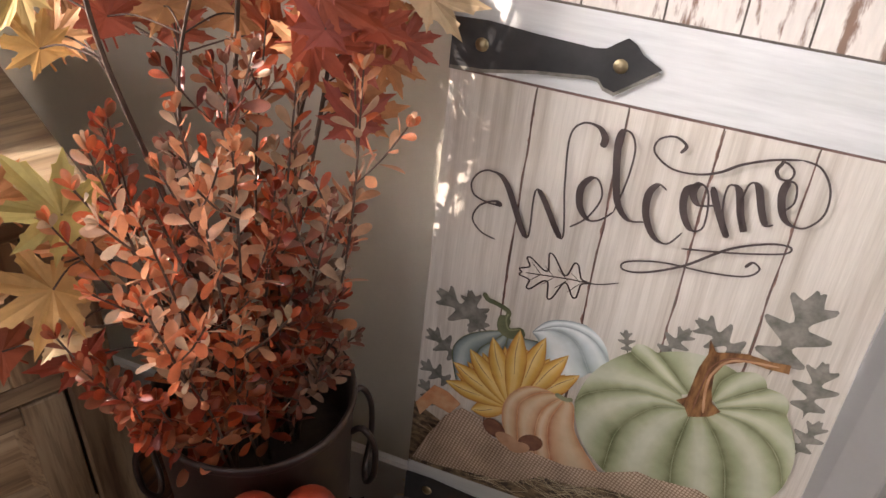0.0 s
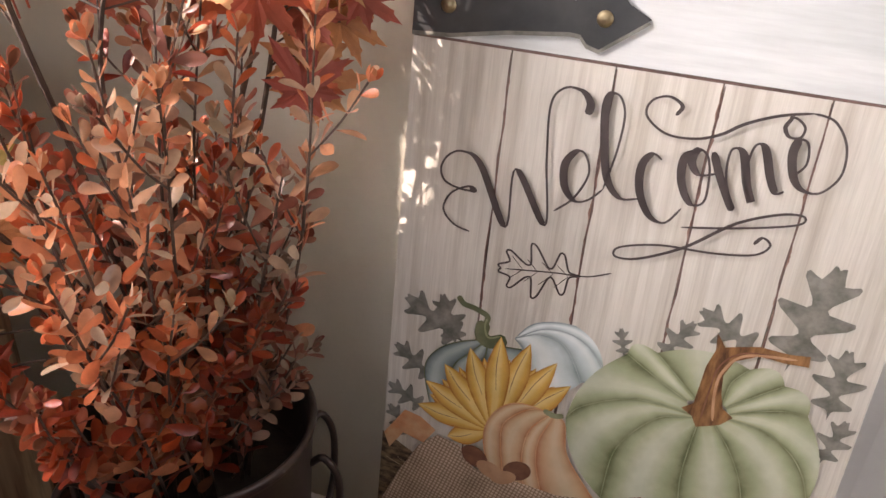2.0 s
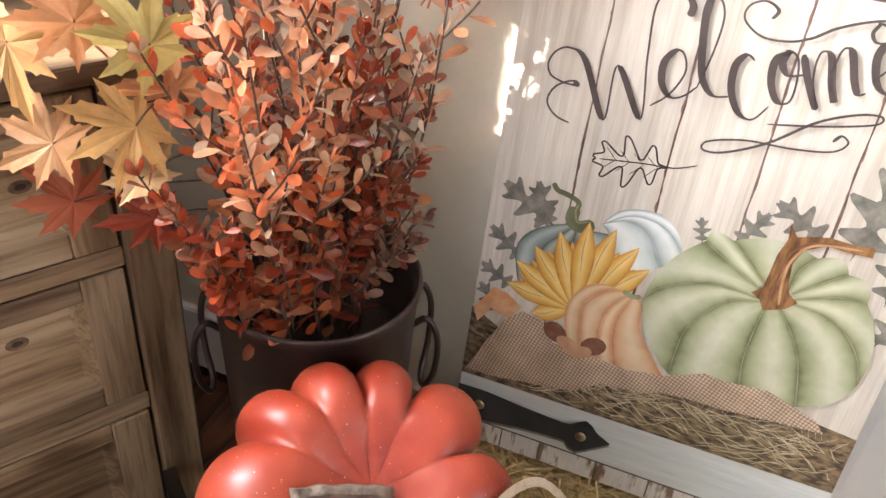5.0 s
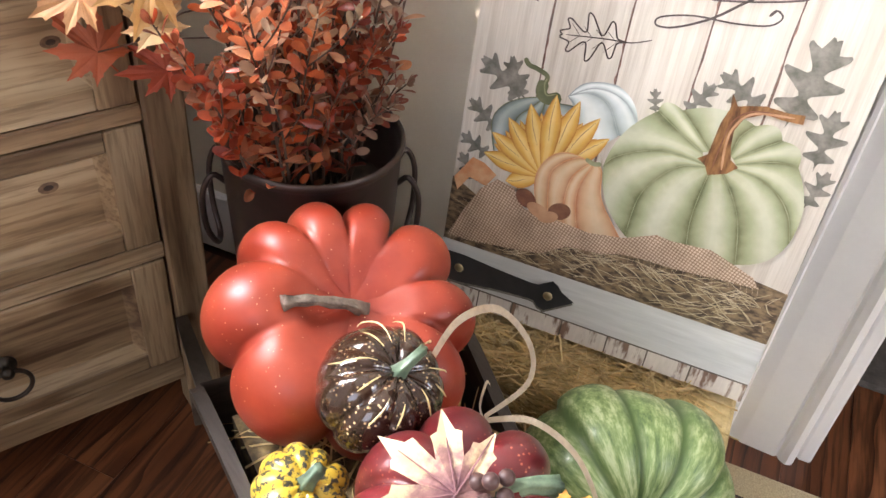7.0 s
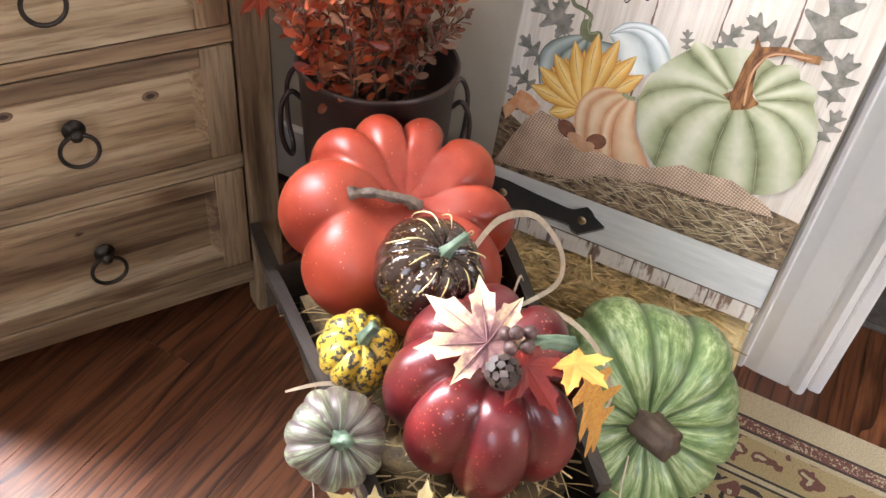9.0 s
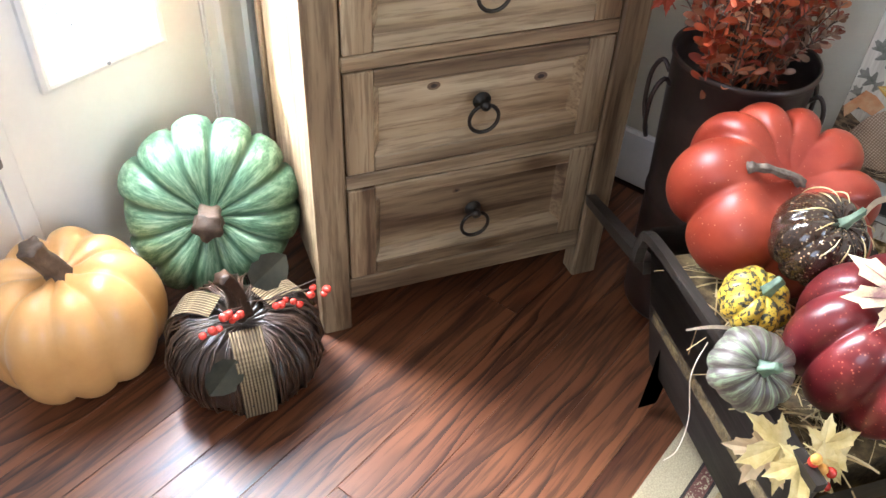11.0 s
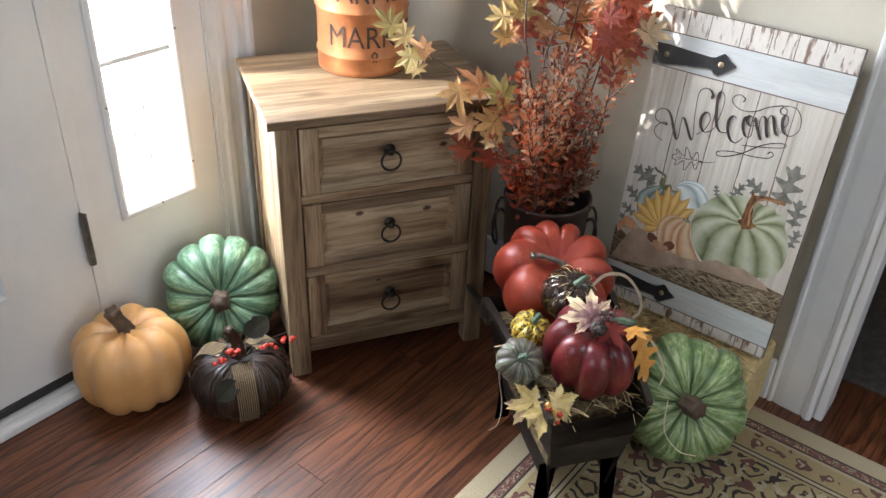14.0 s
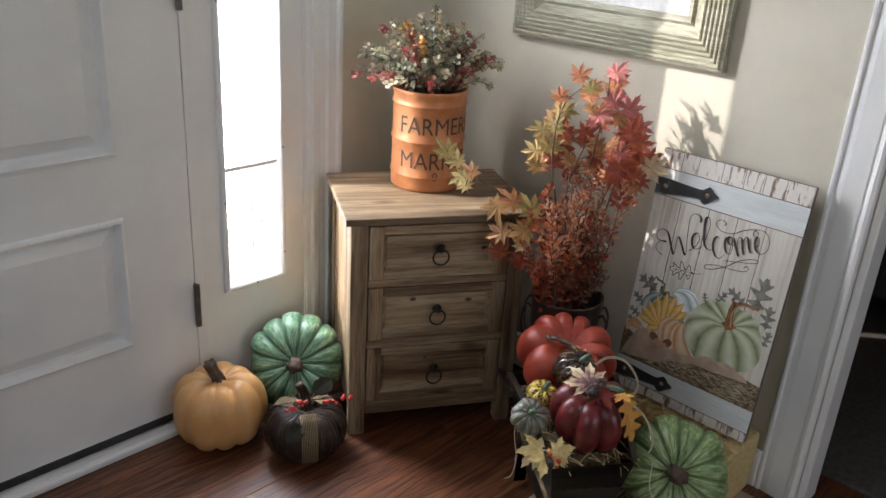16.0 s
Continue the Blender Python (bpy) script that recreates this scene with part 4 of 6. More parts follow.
def shrub_spray(tip, mats, size=0.026, seed=0, density=1.0):
    """One twig from the bucket to its tip with paired leaves and small side shoots."""
    r = random.Random(seed)
    tip = Vector(tip)
    base = Vector((BX + (tip.x - BX) * 0.35 + r.uniform(-0.015, 0.015), BY + (tip.y - BY) * 0.35, 0.362))
    mid = base.lerp(tip, 0.5) + Vector((r.uniform(-0.015, 0.015), r.uniform(-0.015, 0.015), 0.02))
    path = spline([base, mid, tip], 10)
    ob = thing("shrub_spray", Matrix.Identity(4), "russet box-leaf spray standing in the bucket", "plant", "sprays in the bucket")
    bm = tube(path, [0.0016 - 0.0009 * k / (len(path) - 1) for k in range(len(path))], 6)
    leaves = bmesh.new()
    twigs = [(path, 1.0)]
    for k in range(4):
        i = r.randint(6, len(path) - 5)
        d = Vector((r.uniform(-1, 1), r.uniform(-1, 1), r.uniform(0.6, 1.4))).normalized()
        q = [path[i], path[i] + d * 0.03 + Vector((0, 0, 0.004)), path[i] + d * 0.055 + Vector((0, 0, 0.014))]
        q = spline(q, 4)
        add_tube(bm, q, 0.0008, 5)
        twigs.append((q, 0.8))
    part("twig", bm, BARK, ob)

    def put(at, way, s):
        way = way.normalized()
        side = way.cross(Vector((r.uniform(-1, 1), r.uniform(-1, 1), r.uniform(-0.2, 1)))).normalized()
        nrm = side.cross(way)
        cup = r.uniform(0.02, 0.18)
        rows = []
        for x, y in OVATE:
            z = cup * y * y * s * -0.6
            wv_ = [at + way * (y * s) + side * (q * x * s) + nrm * (z + abs(q) * x * s * 0.35) for q in (-1, 0, 1)]
            rows.append([leaves.verts.new(p) for p in wv_])
        for a, b in zip(rows, rows[1:]):
            for c in (0, 1):
                leaves.faces.new((a[c], a[c + 1], b[c + 1], b[c]))

    for p, f in twigs:
        n = len(p)
        start = 0.22 if f == 1.0 else 0.2
        steps = int((15 if f == 1.0 else 5) * density)
        for k in range(steps):
            t = start + (1 - start) * k / max(1, steps - 1)
            i = min(int(t * (n - 1)), n - 2)
            at = p[i].lerp(p[i + 1], t * (n - 1) - i)
            d = (p[i + 1] - p[i]).normalized()
            o = d.orthogonal().normalized()
            o.rotate(Matrix.Rotation(k * 1.57 + r.uniform(-0.4, 0.4), 3, d))
            s = size * (1.0 - 0.45 * t ** 3) * r.uniform(0.75, 1.15) * (0.85 if f < 1 else 1)
            lift = 0.45 + 0.9 * t * t
            for sg in (-1, 1):
                put(at, o * sg + d * lift + Vector((r.uniform(-0.2, 0.2), r.uniform(-0.2, 0.2), r.uniform(-0.1, 0.1))), s)
        for k in range(4):
            put(p[-1], (p[-1] - p[-3]).normalized() * 1.6 + Vector((r.uniform(-1, 1), r.uniform(-1, 1), 0.3)), size * 0.55)
    part("foliage", leaves, mats, ob, smooth=True)
    return ob


# Tone 3 marks the sprays whose leaf colour stands in for sun.
tips = [((0.412, 0.565, 0.745), 3), ((0.378, 0.60, 0.73), 1), ((0.335, 0.62, 0.745), 2), ((0.272, 0.555, 0.755), 3), ((0.305, 0.55, 0.725), 3),
        ((0.222, 0.57, 0.735), 3), ((0.372, 0.545, 0.655), 2), ((0.222, 0.525, 0.65), 3), ((0.285, 0.525, 0.60), 1), ((0.185, 0.565, 0.58), 0),
        ((0.315, 0.53, 0.54), 0), ((0.245, 0.55, 0.56), 0), ((0.355, 0.55, 0.555), 0), ((0.40, 0.60, 0.62), 2), ((0.345, 0.58, 0.66), 0), ((0.20, 0.62, 0.66), 1), ((0.26, 0.59, 0.67), 0), ((0.30, 0.64, 0.68), 2), ((0.375, 0.545, 0.49), 2), ((0.215, 0.56, 0.50), 0),
        ((0.398, 0.635, 0.70), 2), ((0.405, 0.62, 0.60), 0), ((0.385, 0.655, 0.755), 1), ((0.375, 0.665, 0.64), 0), ((0.345, 0.67, 0.72), 0), ((0.255, 0.66, 0.70), 0), ((0.31, 0.67, 0.60), 0), ((0.235, 0.54, 0.70), 3)]
for k, (tp, tone) in enumerate(tips):
    shrub_spray(tp, (SHRUB_RED, SHRUB_ORANGE, SHRUB_DULL, SHRUB_SUNLIT)[tone], 0.026, 40 + k, 1.15)

MAPLE = {
    "gold": leafy("maple_gold", (0.46, 0.30, 0.10), (0.54, 0.30, 0.11), (0.42, 0.36, 0.12), 0.6, 25),
    "green": leafy("maple_yellow_green", (0.40, 0.34, 0.12), (0.52, 0.37, 0.16), (0.30, 0.29, 0.10), 0.6, 25),
    "orange": leafy("maple_orange", (0.54, 0.24, 0.10), (0.60, 0.34, 0.16), (0.48, 0.17, 0.08), 0.6, 25),
    "red": leafy("maple_red", (0.40, 0.07, 0.035), (0.48, 0.13, 0.06), (0.34, 0.08, 0.06), 0.6, 25),
    "pink": leafy("maple_pink", (0.52, 0.16, 0.17), (0.58, 0.25, 0.22), (0.46, 0.12, 0.12), 0.6, 25),
    "pale": leafy("maple_pale", (0.66, 0.50, 0.30), (0.70, 0.58, 0.40), (0.62, 0.42, 0.2), 0.6, 25),
}
STARS = {}


def star_data(kind, v, size):
    key = (kind, v, round(size, 3))
    if key not in STARS:
        ob = link_mesh("leaf", star_leaf(size, 7, v * 7 + 1), MAPLE[kind], smooth=False)
        STARS[key] = ob.data
        bpy.data.objects.remove(ob)
    return STARS[key]


def maple_branch(points, leaves, seed):
    """A thin branch through points from the bucket; leaves: (kind, place, size)."""
    r = random.Random(seed)
    ob = thing("maple_branch", Matrix.Identity(4), "autumn maple branch with red to yellow-green cloth leaves", "plant", "sprays in the bucket")
    path = spline([(BX, BY, 0.362)] + points, 8)
    bm = tube(path, [0.0026 - 0.0014 * k / (len(path) - 1) for k in range(len(path))], 6)
    stalks = []
    for kind, at, size in leaves:
        at = Vector(at)
        near = min(path, key=lambda q: (q - at).length + 0.5 * max(0, q.z - at.z))
        stalks.append(tube(spline([near, near.lerp(at, 0.6) + Vector((0, 0, 0.006)), at], 4), 0.0008, 5))
    stem = part("branch", bm, BARK, ob)
    for b in stalks:
        part("leaf_stalk", b, BARK, stem)
    for k, (kind, at, size) in enumerate(leaves):
        lf = part_of_data("leaf", star_data(kind, r.randint(0, 3), size), ob)
        out = Vector((at[0] - BX, at[1] - BY - 0.15, 0.25 + r.uniform(-0.3, 0.5))).normalized()
        face = Vector((-0.35 + r.uniform(-0.5, 0.5), -0.8, 0.55 + r.uniform(-0.4, 0.4))).normalized()
        y = (out - face * out.dot(face)).normalized()
        x = y.cross(face)
        lf.matrix_local = Matrix.Translation(at) @ Matrix((x, y, face)).transposed().to_4x4()


def part_of_data(name, data, parent):
    ob = new(name, data)
    ob.parent = parent
    return ob


def scatter_leaves(centres, kinds, n, spread, size, seed):
    r = random.Random(seed)
    out = []
    for k in range(n):
        c = centres[k % len(centres)]
        out.append((kinds[r.randrange(len(kinds))], tuple(c[i] + r.uniform(-spread, spread) * (1 if i != 1 else 1.3) for i in range(3)), round(size * r.choice((0.8, 0.9, 1.0, 1.15)), 3)))
    return out


maple_branch([(0.24, 0.63, 0.60), (0.14, 0.69, 0.69), (0.04, 0.72, 0.745), (0.005, 0.725, 0.785)],
             [("green", (0.012, 0.72, 0.785), 0.045), ("green", (0.035, 0.71, 0.765), 0.04), ("gold", (0.045, 0.70, 0.73), 0.042), ("orange", (0.075, 0.71, 0.735), 0.042), ("green", (0.06, 0.71, 0.70), 0.036),
              ("gold", (0.13, 0.66, 0.665), 0.055), ("orange", (0.17, 0.65, 0.675), 0.055), ("gold", (0.21, 0.63, 0.66), 0.058), ("orange", (0.14, 0.64, 0.60), 0.05), ("pale", (0.185, 0.61, 0.575), 0.04),
              ("gold", (0.19, 0.62, 0.61), 0.055), ("orange", (0.225, 0.64, 0.62), 0.05), ("red", (0.15, 0.66, 0.54), 0.05), ("red", (0.20, 0.64, 0.52), 0.045)], 1)
maple_branch([(0.29, 0.65, 0.62), (0.265, 0.67, 0.78), (0.28, 0.68, 0.90), (0.33, 0.68, 0.955)],
             scatter_leaves([(0.255, 0.71, 0.81), (0.27, 0.70, 0.85), (0.28, 0.69, 0.90), (0.33, 0.68, 0.95), (0.24, 0.71, 0.82), (0.25, 0.73, 0.76)], ["green", "gold", "green", "orange"], 18, 0.028, 0.042, 2), 2)
maple_branch([(0.35, 0.66, 0.62), (0.38, 0.68, 0.80), (0.39, 0.67, 0.92), (0.385, 0.66, 0.985)],
             scatter_leaves([(0.385, 0.67, 0.97), (0.40, 0.66, 0.93), (0.36, 0.67, 0.88), (0.43, 0.66, 0.90)], ["pink", "pink", "orange"], 15, 0.028, 0.042, 3), 3)
maple_branch([(0.38, 0.64, 0.60), (0.43, 0.66, 0.72), (0.47, 0.66, 0.80), (0.49, 0.65, 0.86)],
             scatter_leaves([(0.44, 0.65, 0.80), (0.48, 0.645, 0.84), (0.49, 0.64, 0.76), (0.42, 0.66, 0.76), (0.485, 0.63, 0.74)], ["red", "pink", "orange", "red", "pale"], 18, 0.03, 0.044, 4), 4)
maple_branch([(0.31, 0.65, 0.55), (0.32, 0.68, 0.70), (0.35, 0.68, 0.80)],
             scatter_leaves([(0.33, 0.72, 0.82), (0.37, 0.71, 0.83), (0.30, 0.73, 0.75), (0.36, 0.72, 0.73), (0.41, 0.69, 0.76)], ["red", "orange", "red"], 20, 0.03, 0.044, 5), 5)

maple_branch([(0.38, 0.63, 0.55), (0.41, 0.625, 0.68), (0.425, 0.615, 0.79), (0.43, 0.61, 0.86)],
             scatter_leaves([(0.42, 0.62, 0.80), (0.405, 0.62, 0.77), (0.445, 0.615, 0.74), (0.43, 0.61, 0.86), (0.425, 0.625, 0.70)], ["red", "pink", "red", "orange"], 22, 0.026, 0.042, 6), 6)

from mathutils.geometry import tessellate_polygon

# ---- cart planter ----
cart = thing("planter_cart", pose(0, 0, 0), "black-brown wooden cart planter heaped with pumpkins, standing on the rug", "planter")
CARTX = wood("black_brown_board_across", [(0.018, 0.014, 0.011), (0.032, 0.026, 0.021), (0.06, 0.05, 0.042)], "X", 0.42, 1.0, False, 0.5, 0.2)
# Straw darkened in colour to give the shade inside the cart.
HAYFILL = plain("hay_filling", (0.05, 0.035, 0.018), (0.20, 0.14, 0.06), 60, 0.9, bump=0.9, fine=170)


def slanted_board(a0, a1, b0, b1, thick, n=1):
    """A board between a lower edge a0-a1 and an upper edge b0-b1, thickened inwards."""
    bm = bmesh.new()
    f = bm.faces.new([bm.verts.new(p) for p in (a0, a1, b1, b0)])
    bmesh.ops.solidify(bm, geom=[f], thickness=thick)
    bmesh.ops.bevel(bm, geom=bm.edges[:], offset=0.0015, segments=1, affect="EDGES")
    return bm


part("floor_board", prism([(0.128, 0.165), (0.265, 0.15), (0.345, 0.43), (0.165, 0.46)], 0.15, 0.162), CART, cart)
for z0, z1, i0, i1 in ((0.152, 0.216, 0.0, 0.012), (0.219, 0.287, 0.012, 0.026)):
    part("front_board", slanted_board((0.13 - i0, 0.15 - i0, z0), (0.262 + i0, 0.137 - i0, z0), (0.13 - i1, 0.15 - i1, z1), (0.262 + i1, 0.137 - i1, z1), 0.012), CARTX, cart)
for lo0, lo1, hi0, hi1 in (((0.140, 0.158, 0.07), (0.176, 0.46, 0.07), (0.104, 0.128, 0.290), (0.135, 0.475, 0.292)), ((0.252, 0.148, 0.07), (0.332, 0.43, 0.07), (0.288, 0.118, 0.286), (0.392, 0.43, 0.288))):
    m0, m1 = Vector(lo0).lerp(Vector(hi0), 0.5), Vector(lo1).lerp(Vector(hi1), 0.5)
    part("side_board", slanted_board(lo0, lo1, m0, m1, 0.012), CART, cart)
    part("side_board", slanted_board(m0 + Vector((0, 0, 0.002)), m1 + Vector((0, 0, 0.002)), hi0, hi1, 0.013), CART, cart)
    s = Vector(hi1) - Vector(hi0)
    part("top_rail", tube(spline([Vector(hi0) + Vector((0, 0, 0.004)), Vector(hi0) + s * 0.5 + Vector((0, 0, 0.006)), Vector(hi1) - s * 0.04 + Vector((0, 0, 0.004)), Vector(hi1) + Vector((0.002, 0.014, -0.016)), Vector(hi1) + Vector((0.003, 0.018, -0.05))], 5), 0.0085, 4), CART, cart, "worn rail along the side")
part("back_board", slanted_board((0.17, 0.462, 0.15), (0.345, 0.432, 0.15), (0.14, 0.485, 0.30), (0.39, 0.44, 0.30), 0.012), CARTX, cart)
for a, b in (((0.15, 0.48, 0.235), (0.195, 0.70, 0.165)), ((0.385, 0.445, 0.255), (0.44, 0.62, 0.17))):
    part("handle", tube([a, Vector(a).lerp(Vector(b), 0.5), b], [0.012, 0.012, 0.010], 4), CART, cart, "dark wooden handle bar")
for x, y, dx in ((0.135, 0.165, -0.012), (0.255, 0.155, 0.012), (0.18, 0.43, -0.01), (0.335, 0.41, 0.01)):
    part("leg", slanted_board((x - 0.015 + dx, y, 0.0085), (x + 0.015 + dx, y, 0.0085), (x - 0.019, y, 0.152), (x + 0.019, y, 0.152), 0.022), CARTX, cart)
part("hay_filling", prism([(0.122, 0.15), (0.268, 0.14), (0.36, 0.425), (0.155, 0.455)], 0.163, 0.276), HAYFILL, cart, "loose straw, coloured dark for the cart's shaded inside")
STRAW = leafy("straw", (0.66, 0.49, 0.22), (0.78, 0.65, 0.36), (0.54, 0.39, 0.17), 0.5, 60)


def straws(n, place, ln, seed, droop=0.3):
    """Loose stalks as thin bent strips; place(r) gives a point and a rough way."""
    r = random.Random(seed)
    bm = bmesh.new()
    for _ in range(n):
        p, d = place(r)
        p, d = Vector(p), Vector(d).normalized()
        l, w = ln * r.uniform(0.5, 1.3), r.uniform(0.0006, 0.0013)
        s = d.cross(Vector((r.uniform(-1, 1), r.uniform(-1, 1), r.uniform(-1, 1)))).normalized() * w
        prev = None
        for k in range(4):
            q = p + d * l * k / 3 + Vector((0, 0, -droop * l * (k / 3) ** 2))
            cur = (bm.verts.new(q - s), bm.verts.new(q + s))
            if prev:
                bm.faces.new((prev[0], prev[1], cur[1], cur[0]))
            prev = cur
    return bm


def in_cart(r):
    t = r.random()
    return ((0.122 + 0.04 * t + r.random() * (0.15 + 0.05 * t), 0.145 + 0.30 * t, 0.272 + r.uniform(0, 0.022)), (r.uniform(-1, 1), r.uniform(-1, 1), r.uniform(-0.1, 0.25)))


tagged(part("loose_straw", straws(420, in_cart, 0.05, 3), STRAW, cart), kind="stuff")
RAFFIA = plain("pale_raffia", (0.70, 0.58, 0.42), (0.80, 0.71, 0.56), 60, 0.6, bump=0.4, fine=160)


def ribbon_strip(pts, width, up=(0, 0, 1)):
    bm = bmesh.new()
    path = spline(pts, 8)
    prev = None
    for k, p in enumerate(path):
        d = (path[min(k + 1, len(path) - 1)] - path[max(k - 1, 0)]).normalized()
        s = d.cross(Vector(up)).normalized() * width * (0.55 + 0.45 * math.sin(math.pi * min(1, (k + 2) / len(path)))) / 2
        cur = (bm.verts.new(p - s), bm.verts.new(p + s))
        if prev:
            bm.faces.new((prev[0], prev[1], cur[1], cur[0]))
        prev = cur
    bmesh.ops.solidify(bm, geom=bm.faces[:], thickness=0.0006)
    return bm


raffia = thing("raffia_bow", Matrix.Identity(4), "pale curling raffia strands on the cart's side", "ribbon")
part("strand", ribbon_strip([(0.275, 0.335, 0.385), (0.325, 0.360, 0.392), (0.378, 0.368, 0.372), (0.402, 0.345, 0.335), (0.388, 0.325, 0.310), (0.33, 0.315, 0.310)], 0.0075, (0.2, -0.6, 0.7)), RAFFIA, raffia)
part("strand", ribbon_strip([(0.33, 0.315, 0.305), (0.366, 0.292, 0.305), (0.388, 0.255, 0.285), (0.392, 0.22, 0.25), (0.382, 0.212, 0.225)], 0.007, (0.2, -0.6, 0.7)), RAFFIA, raffia)
part("strand", ribbon_strip([(0.33, 0.315, 0.305), (0.325, 0.318, 0.325), (0.335, 0.325, 0.342), (0.345, 0.33, 0.328)], 0.003, (0.2, -0.6, 0.7)), RAFFIA, raffia)
part("strand", ribbon_strip([(0.155, 0.30, 0.305), (0.115, 0.315, 0.31), (0.085, 0.325, 0.305)], 0.004, (0.2, -0.6, 0.7)), RAFFIA, raffia)
part("strand", tube(spline([(0.105, 0.31, 0.295), (0.088, 0.30, 0.26), (0.092, 0.285, 0.20), (0.082, 0.275, 0.16), (0.062, 0.27, 0.155)], 6), 0.0007, 5), RAFFIA, raffia)
part("strand", tube(spline([(0.355, 0.15, 0.25), (0.350, 0.135, 0.19), (0.375, 0.115, 0.15), (0.41, 0.105, 0.135)], 6), 0.0010, 5), RAFFIA, raffia)

# cream lines on the brown gourd, the leaves, cone and berries on the red pumpkin
CREAMLINE = plain("cream_line", (0.62, 0.50, 0.22), (0.72, 0.60, 0.32), 60, 0.3)
gourd = next(o for o in bpy.data.objects if o.get("label", "").startswith("shiny dark brown"))
r = random.Random(5)
for k in range(11):
    a = 2 * math.pi * k / 11 + r.uniform(-0.12, 0.12)
    pts = []
    j0, j1 = r.randint(0, 1), r.randint(4, 9)
    for j in range(j0, j1):
        ph = 0.33 + 0.16 * j
        rad = 0.0515 * math.sin(ph) ** 0.8
        dip = 0.2 * math.exp(-(math.sin(ph) ** 0.8 / 0.42) ** 2)
        aa = a + 0.03 * math.sin(j + k)
        pts.append((rad * math.cos(aa), rad * math.sin(aa), 0.0445 + 0.0455 * math.cos(ph) * (1 - dip)))
    part("line", tube(spline(pts, 3), [0.0002 + 0.0006 * math.sin(math.pi * min(1, i / (3 * (len(pts) - 1)))) for i in range(3 * (len(pts) - 1) + 1)], 5), CREAMLINE, gourd)

CREAM_LEAF, cnt, cp = nodes_of("cream_mauve_leaf")
ctc, cln = cnt.nodes.new("ShaderNodeTexCoord"), cnt.nodes.new("ShaderNodeVectorMath")
cln.operation = "LENGTH"
cnt.links.new(ctc.outputs["Object"], cln.inputs[0])
cad = cnt.nodes.new("ShaderNodeMath")
cad.operation = "MULTIPLY_ADD"
cad.inputs[1].default_value, cad.inputs[2].default_value = 0.075, -0.037
cnt.links.new(noise_of(cnt, coords(cnt), 70, 4), cad.inputs[0])
csum = cnt.nodes.new("ShaderNodeMath")
cnt.links.new(cln.outputs["Value"], csum.inputs[0])
cnt.links.new(cad.outputs[0], csum.inputs[1])
cnt.links.new(ramp_of(cnt, csum.outputs[0], [(0.004, (0.16, 0.07, 0.08)), (0.020, (0.34, 0.18, 0.16)), (0.032, (0.66, 0.50, 0.30)), (0.056, (0.76, 0.66, 0.42))]), cp.inputs["Base Color"])
cp.inputs["Roughness"].default_value = 0.55
bump_to(cnt, cp, noise_of(cnt, coords(cnt), 120, 3), 0.3, 0.001)
VEIN = plain("mauve_vein", (0.20, 0.09, 0.10), (0.28, 0.13, 0.13), 60, 0.6)
RED_LEAF = plain("red_leaf", (0.17, 0.014, 0.014), (0.27, 0.03, 0.02), 40, 0.45, bump=0.3)
OCHRE = plain("ochre_leaf", (0.55, 0.22, 0.04), (0.70, 0.38, 0.08), 40, 0.5, bump=0.3)
YELLOW_LEAF = plain("pale_yellow_leaf", (0.58, 0.42, 0.13), (0.70, 0.58, 0.30), 30, 0.55, bump=0.3)
CONE = plain("pine_cone", (0.03, 0.02, 0.016), (0.08, 0.055, 0.045), 60, 0.6)
GRAPE = plain("dusty_berry", (0.05, 0.025, 0.025), (0.13, 0.07, 0.06), 50, 0.45)
OAKLEAF = [(0.0, 0.0), (0.06, 0.06), (0.05, 0.12), (0.20, 0.17), (0.22, 0.24), (0.09, 0.30), (0.10, 0.36), (0.28, 0.45), (0.30, 0.52), (0.12, 0.56), (0.12, 0.62), (0.26, 0.72), (0.25, 0.79), (0.11, 0.80), (0.12, 0.90), (0.06, 0.97), (0.0, 1.0)]


def frame_at(at, tipward, face):
    y, f = Vector(tipward).normalized(), Vector(face)
    f = (f - y * f.dot(y)).normalized()
    return Matrix.Translation(at) @ Matrix((y.cross(f), y, f)).transposed().to_4x4()


pick = thing("leaf_pick", pose(0.002, -0.002, -0.010), "pick of cloth leaves, cone and berries on the red pumpkin", "decoration")
big = part("leaf", star_leaf(0.062, 7, 3, 0.10, True, 0.74), CREAM_LEAF, pick, "cream maple leaf with mauve veins")
big.matrix_local = frame_at((0.204, 0.208, 0.440), (-0.35, 0.75, 0.25), (-0.15, -0.65, 0.75))
bm = bmesh.new()
for ang in (-88, -44, 0, 44, 88):
    d = Vector((math.sin(radians(ang)), math.cos(radians(ang)), 0))
    add_tube(bm, [Vector((0, 0, 0.001)), d * 0.024 + Vector((0, 0, 0.0)), d * 0.046 + Vector((0, 0, -0.004))], [0.0010, 0.0007, 0.0004], 5)
part("vein", bm, VEIN, big)
part("leaf", star_leaf(0.044, 5, 5, 0.10, True, 0.6), RED_LEAF, pick, "dark red maple leaf").matrix_local = frame_at((0.222, 0.180, 0.434), (0.05, -0.8, -0.25), (0.0, -0.5, 0.85))
sc = Matrix.Diagonal((0.105, 0.105, 0.105, 1))
part("leaf", leaf_mesh(OAKLEAF, 0.25, 0.1, 2), OCHRE, pick, "ochre oak leaf").matrix_local = frame_at((0.262, 0.160, 0.432), (0.28, -0.35, -0.85), (0.2, -0.9, 0.35)) @ sc
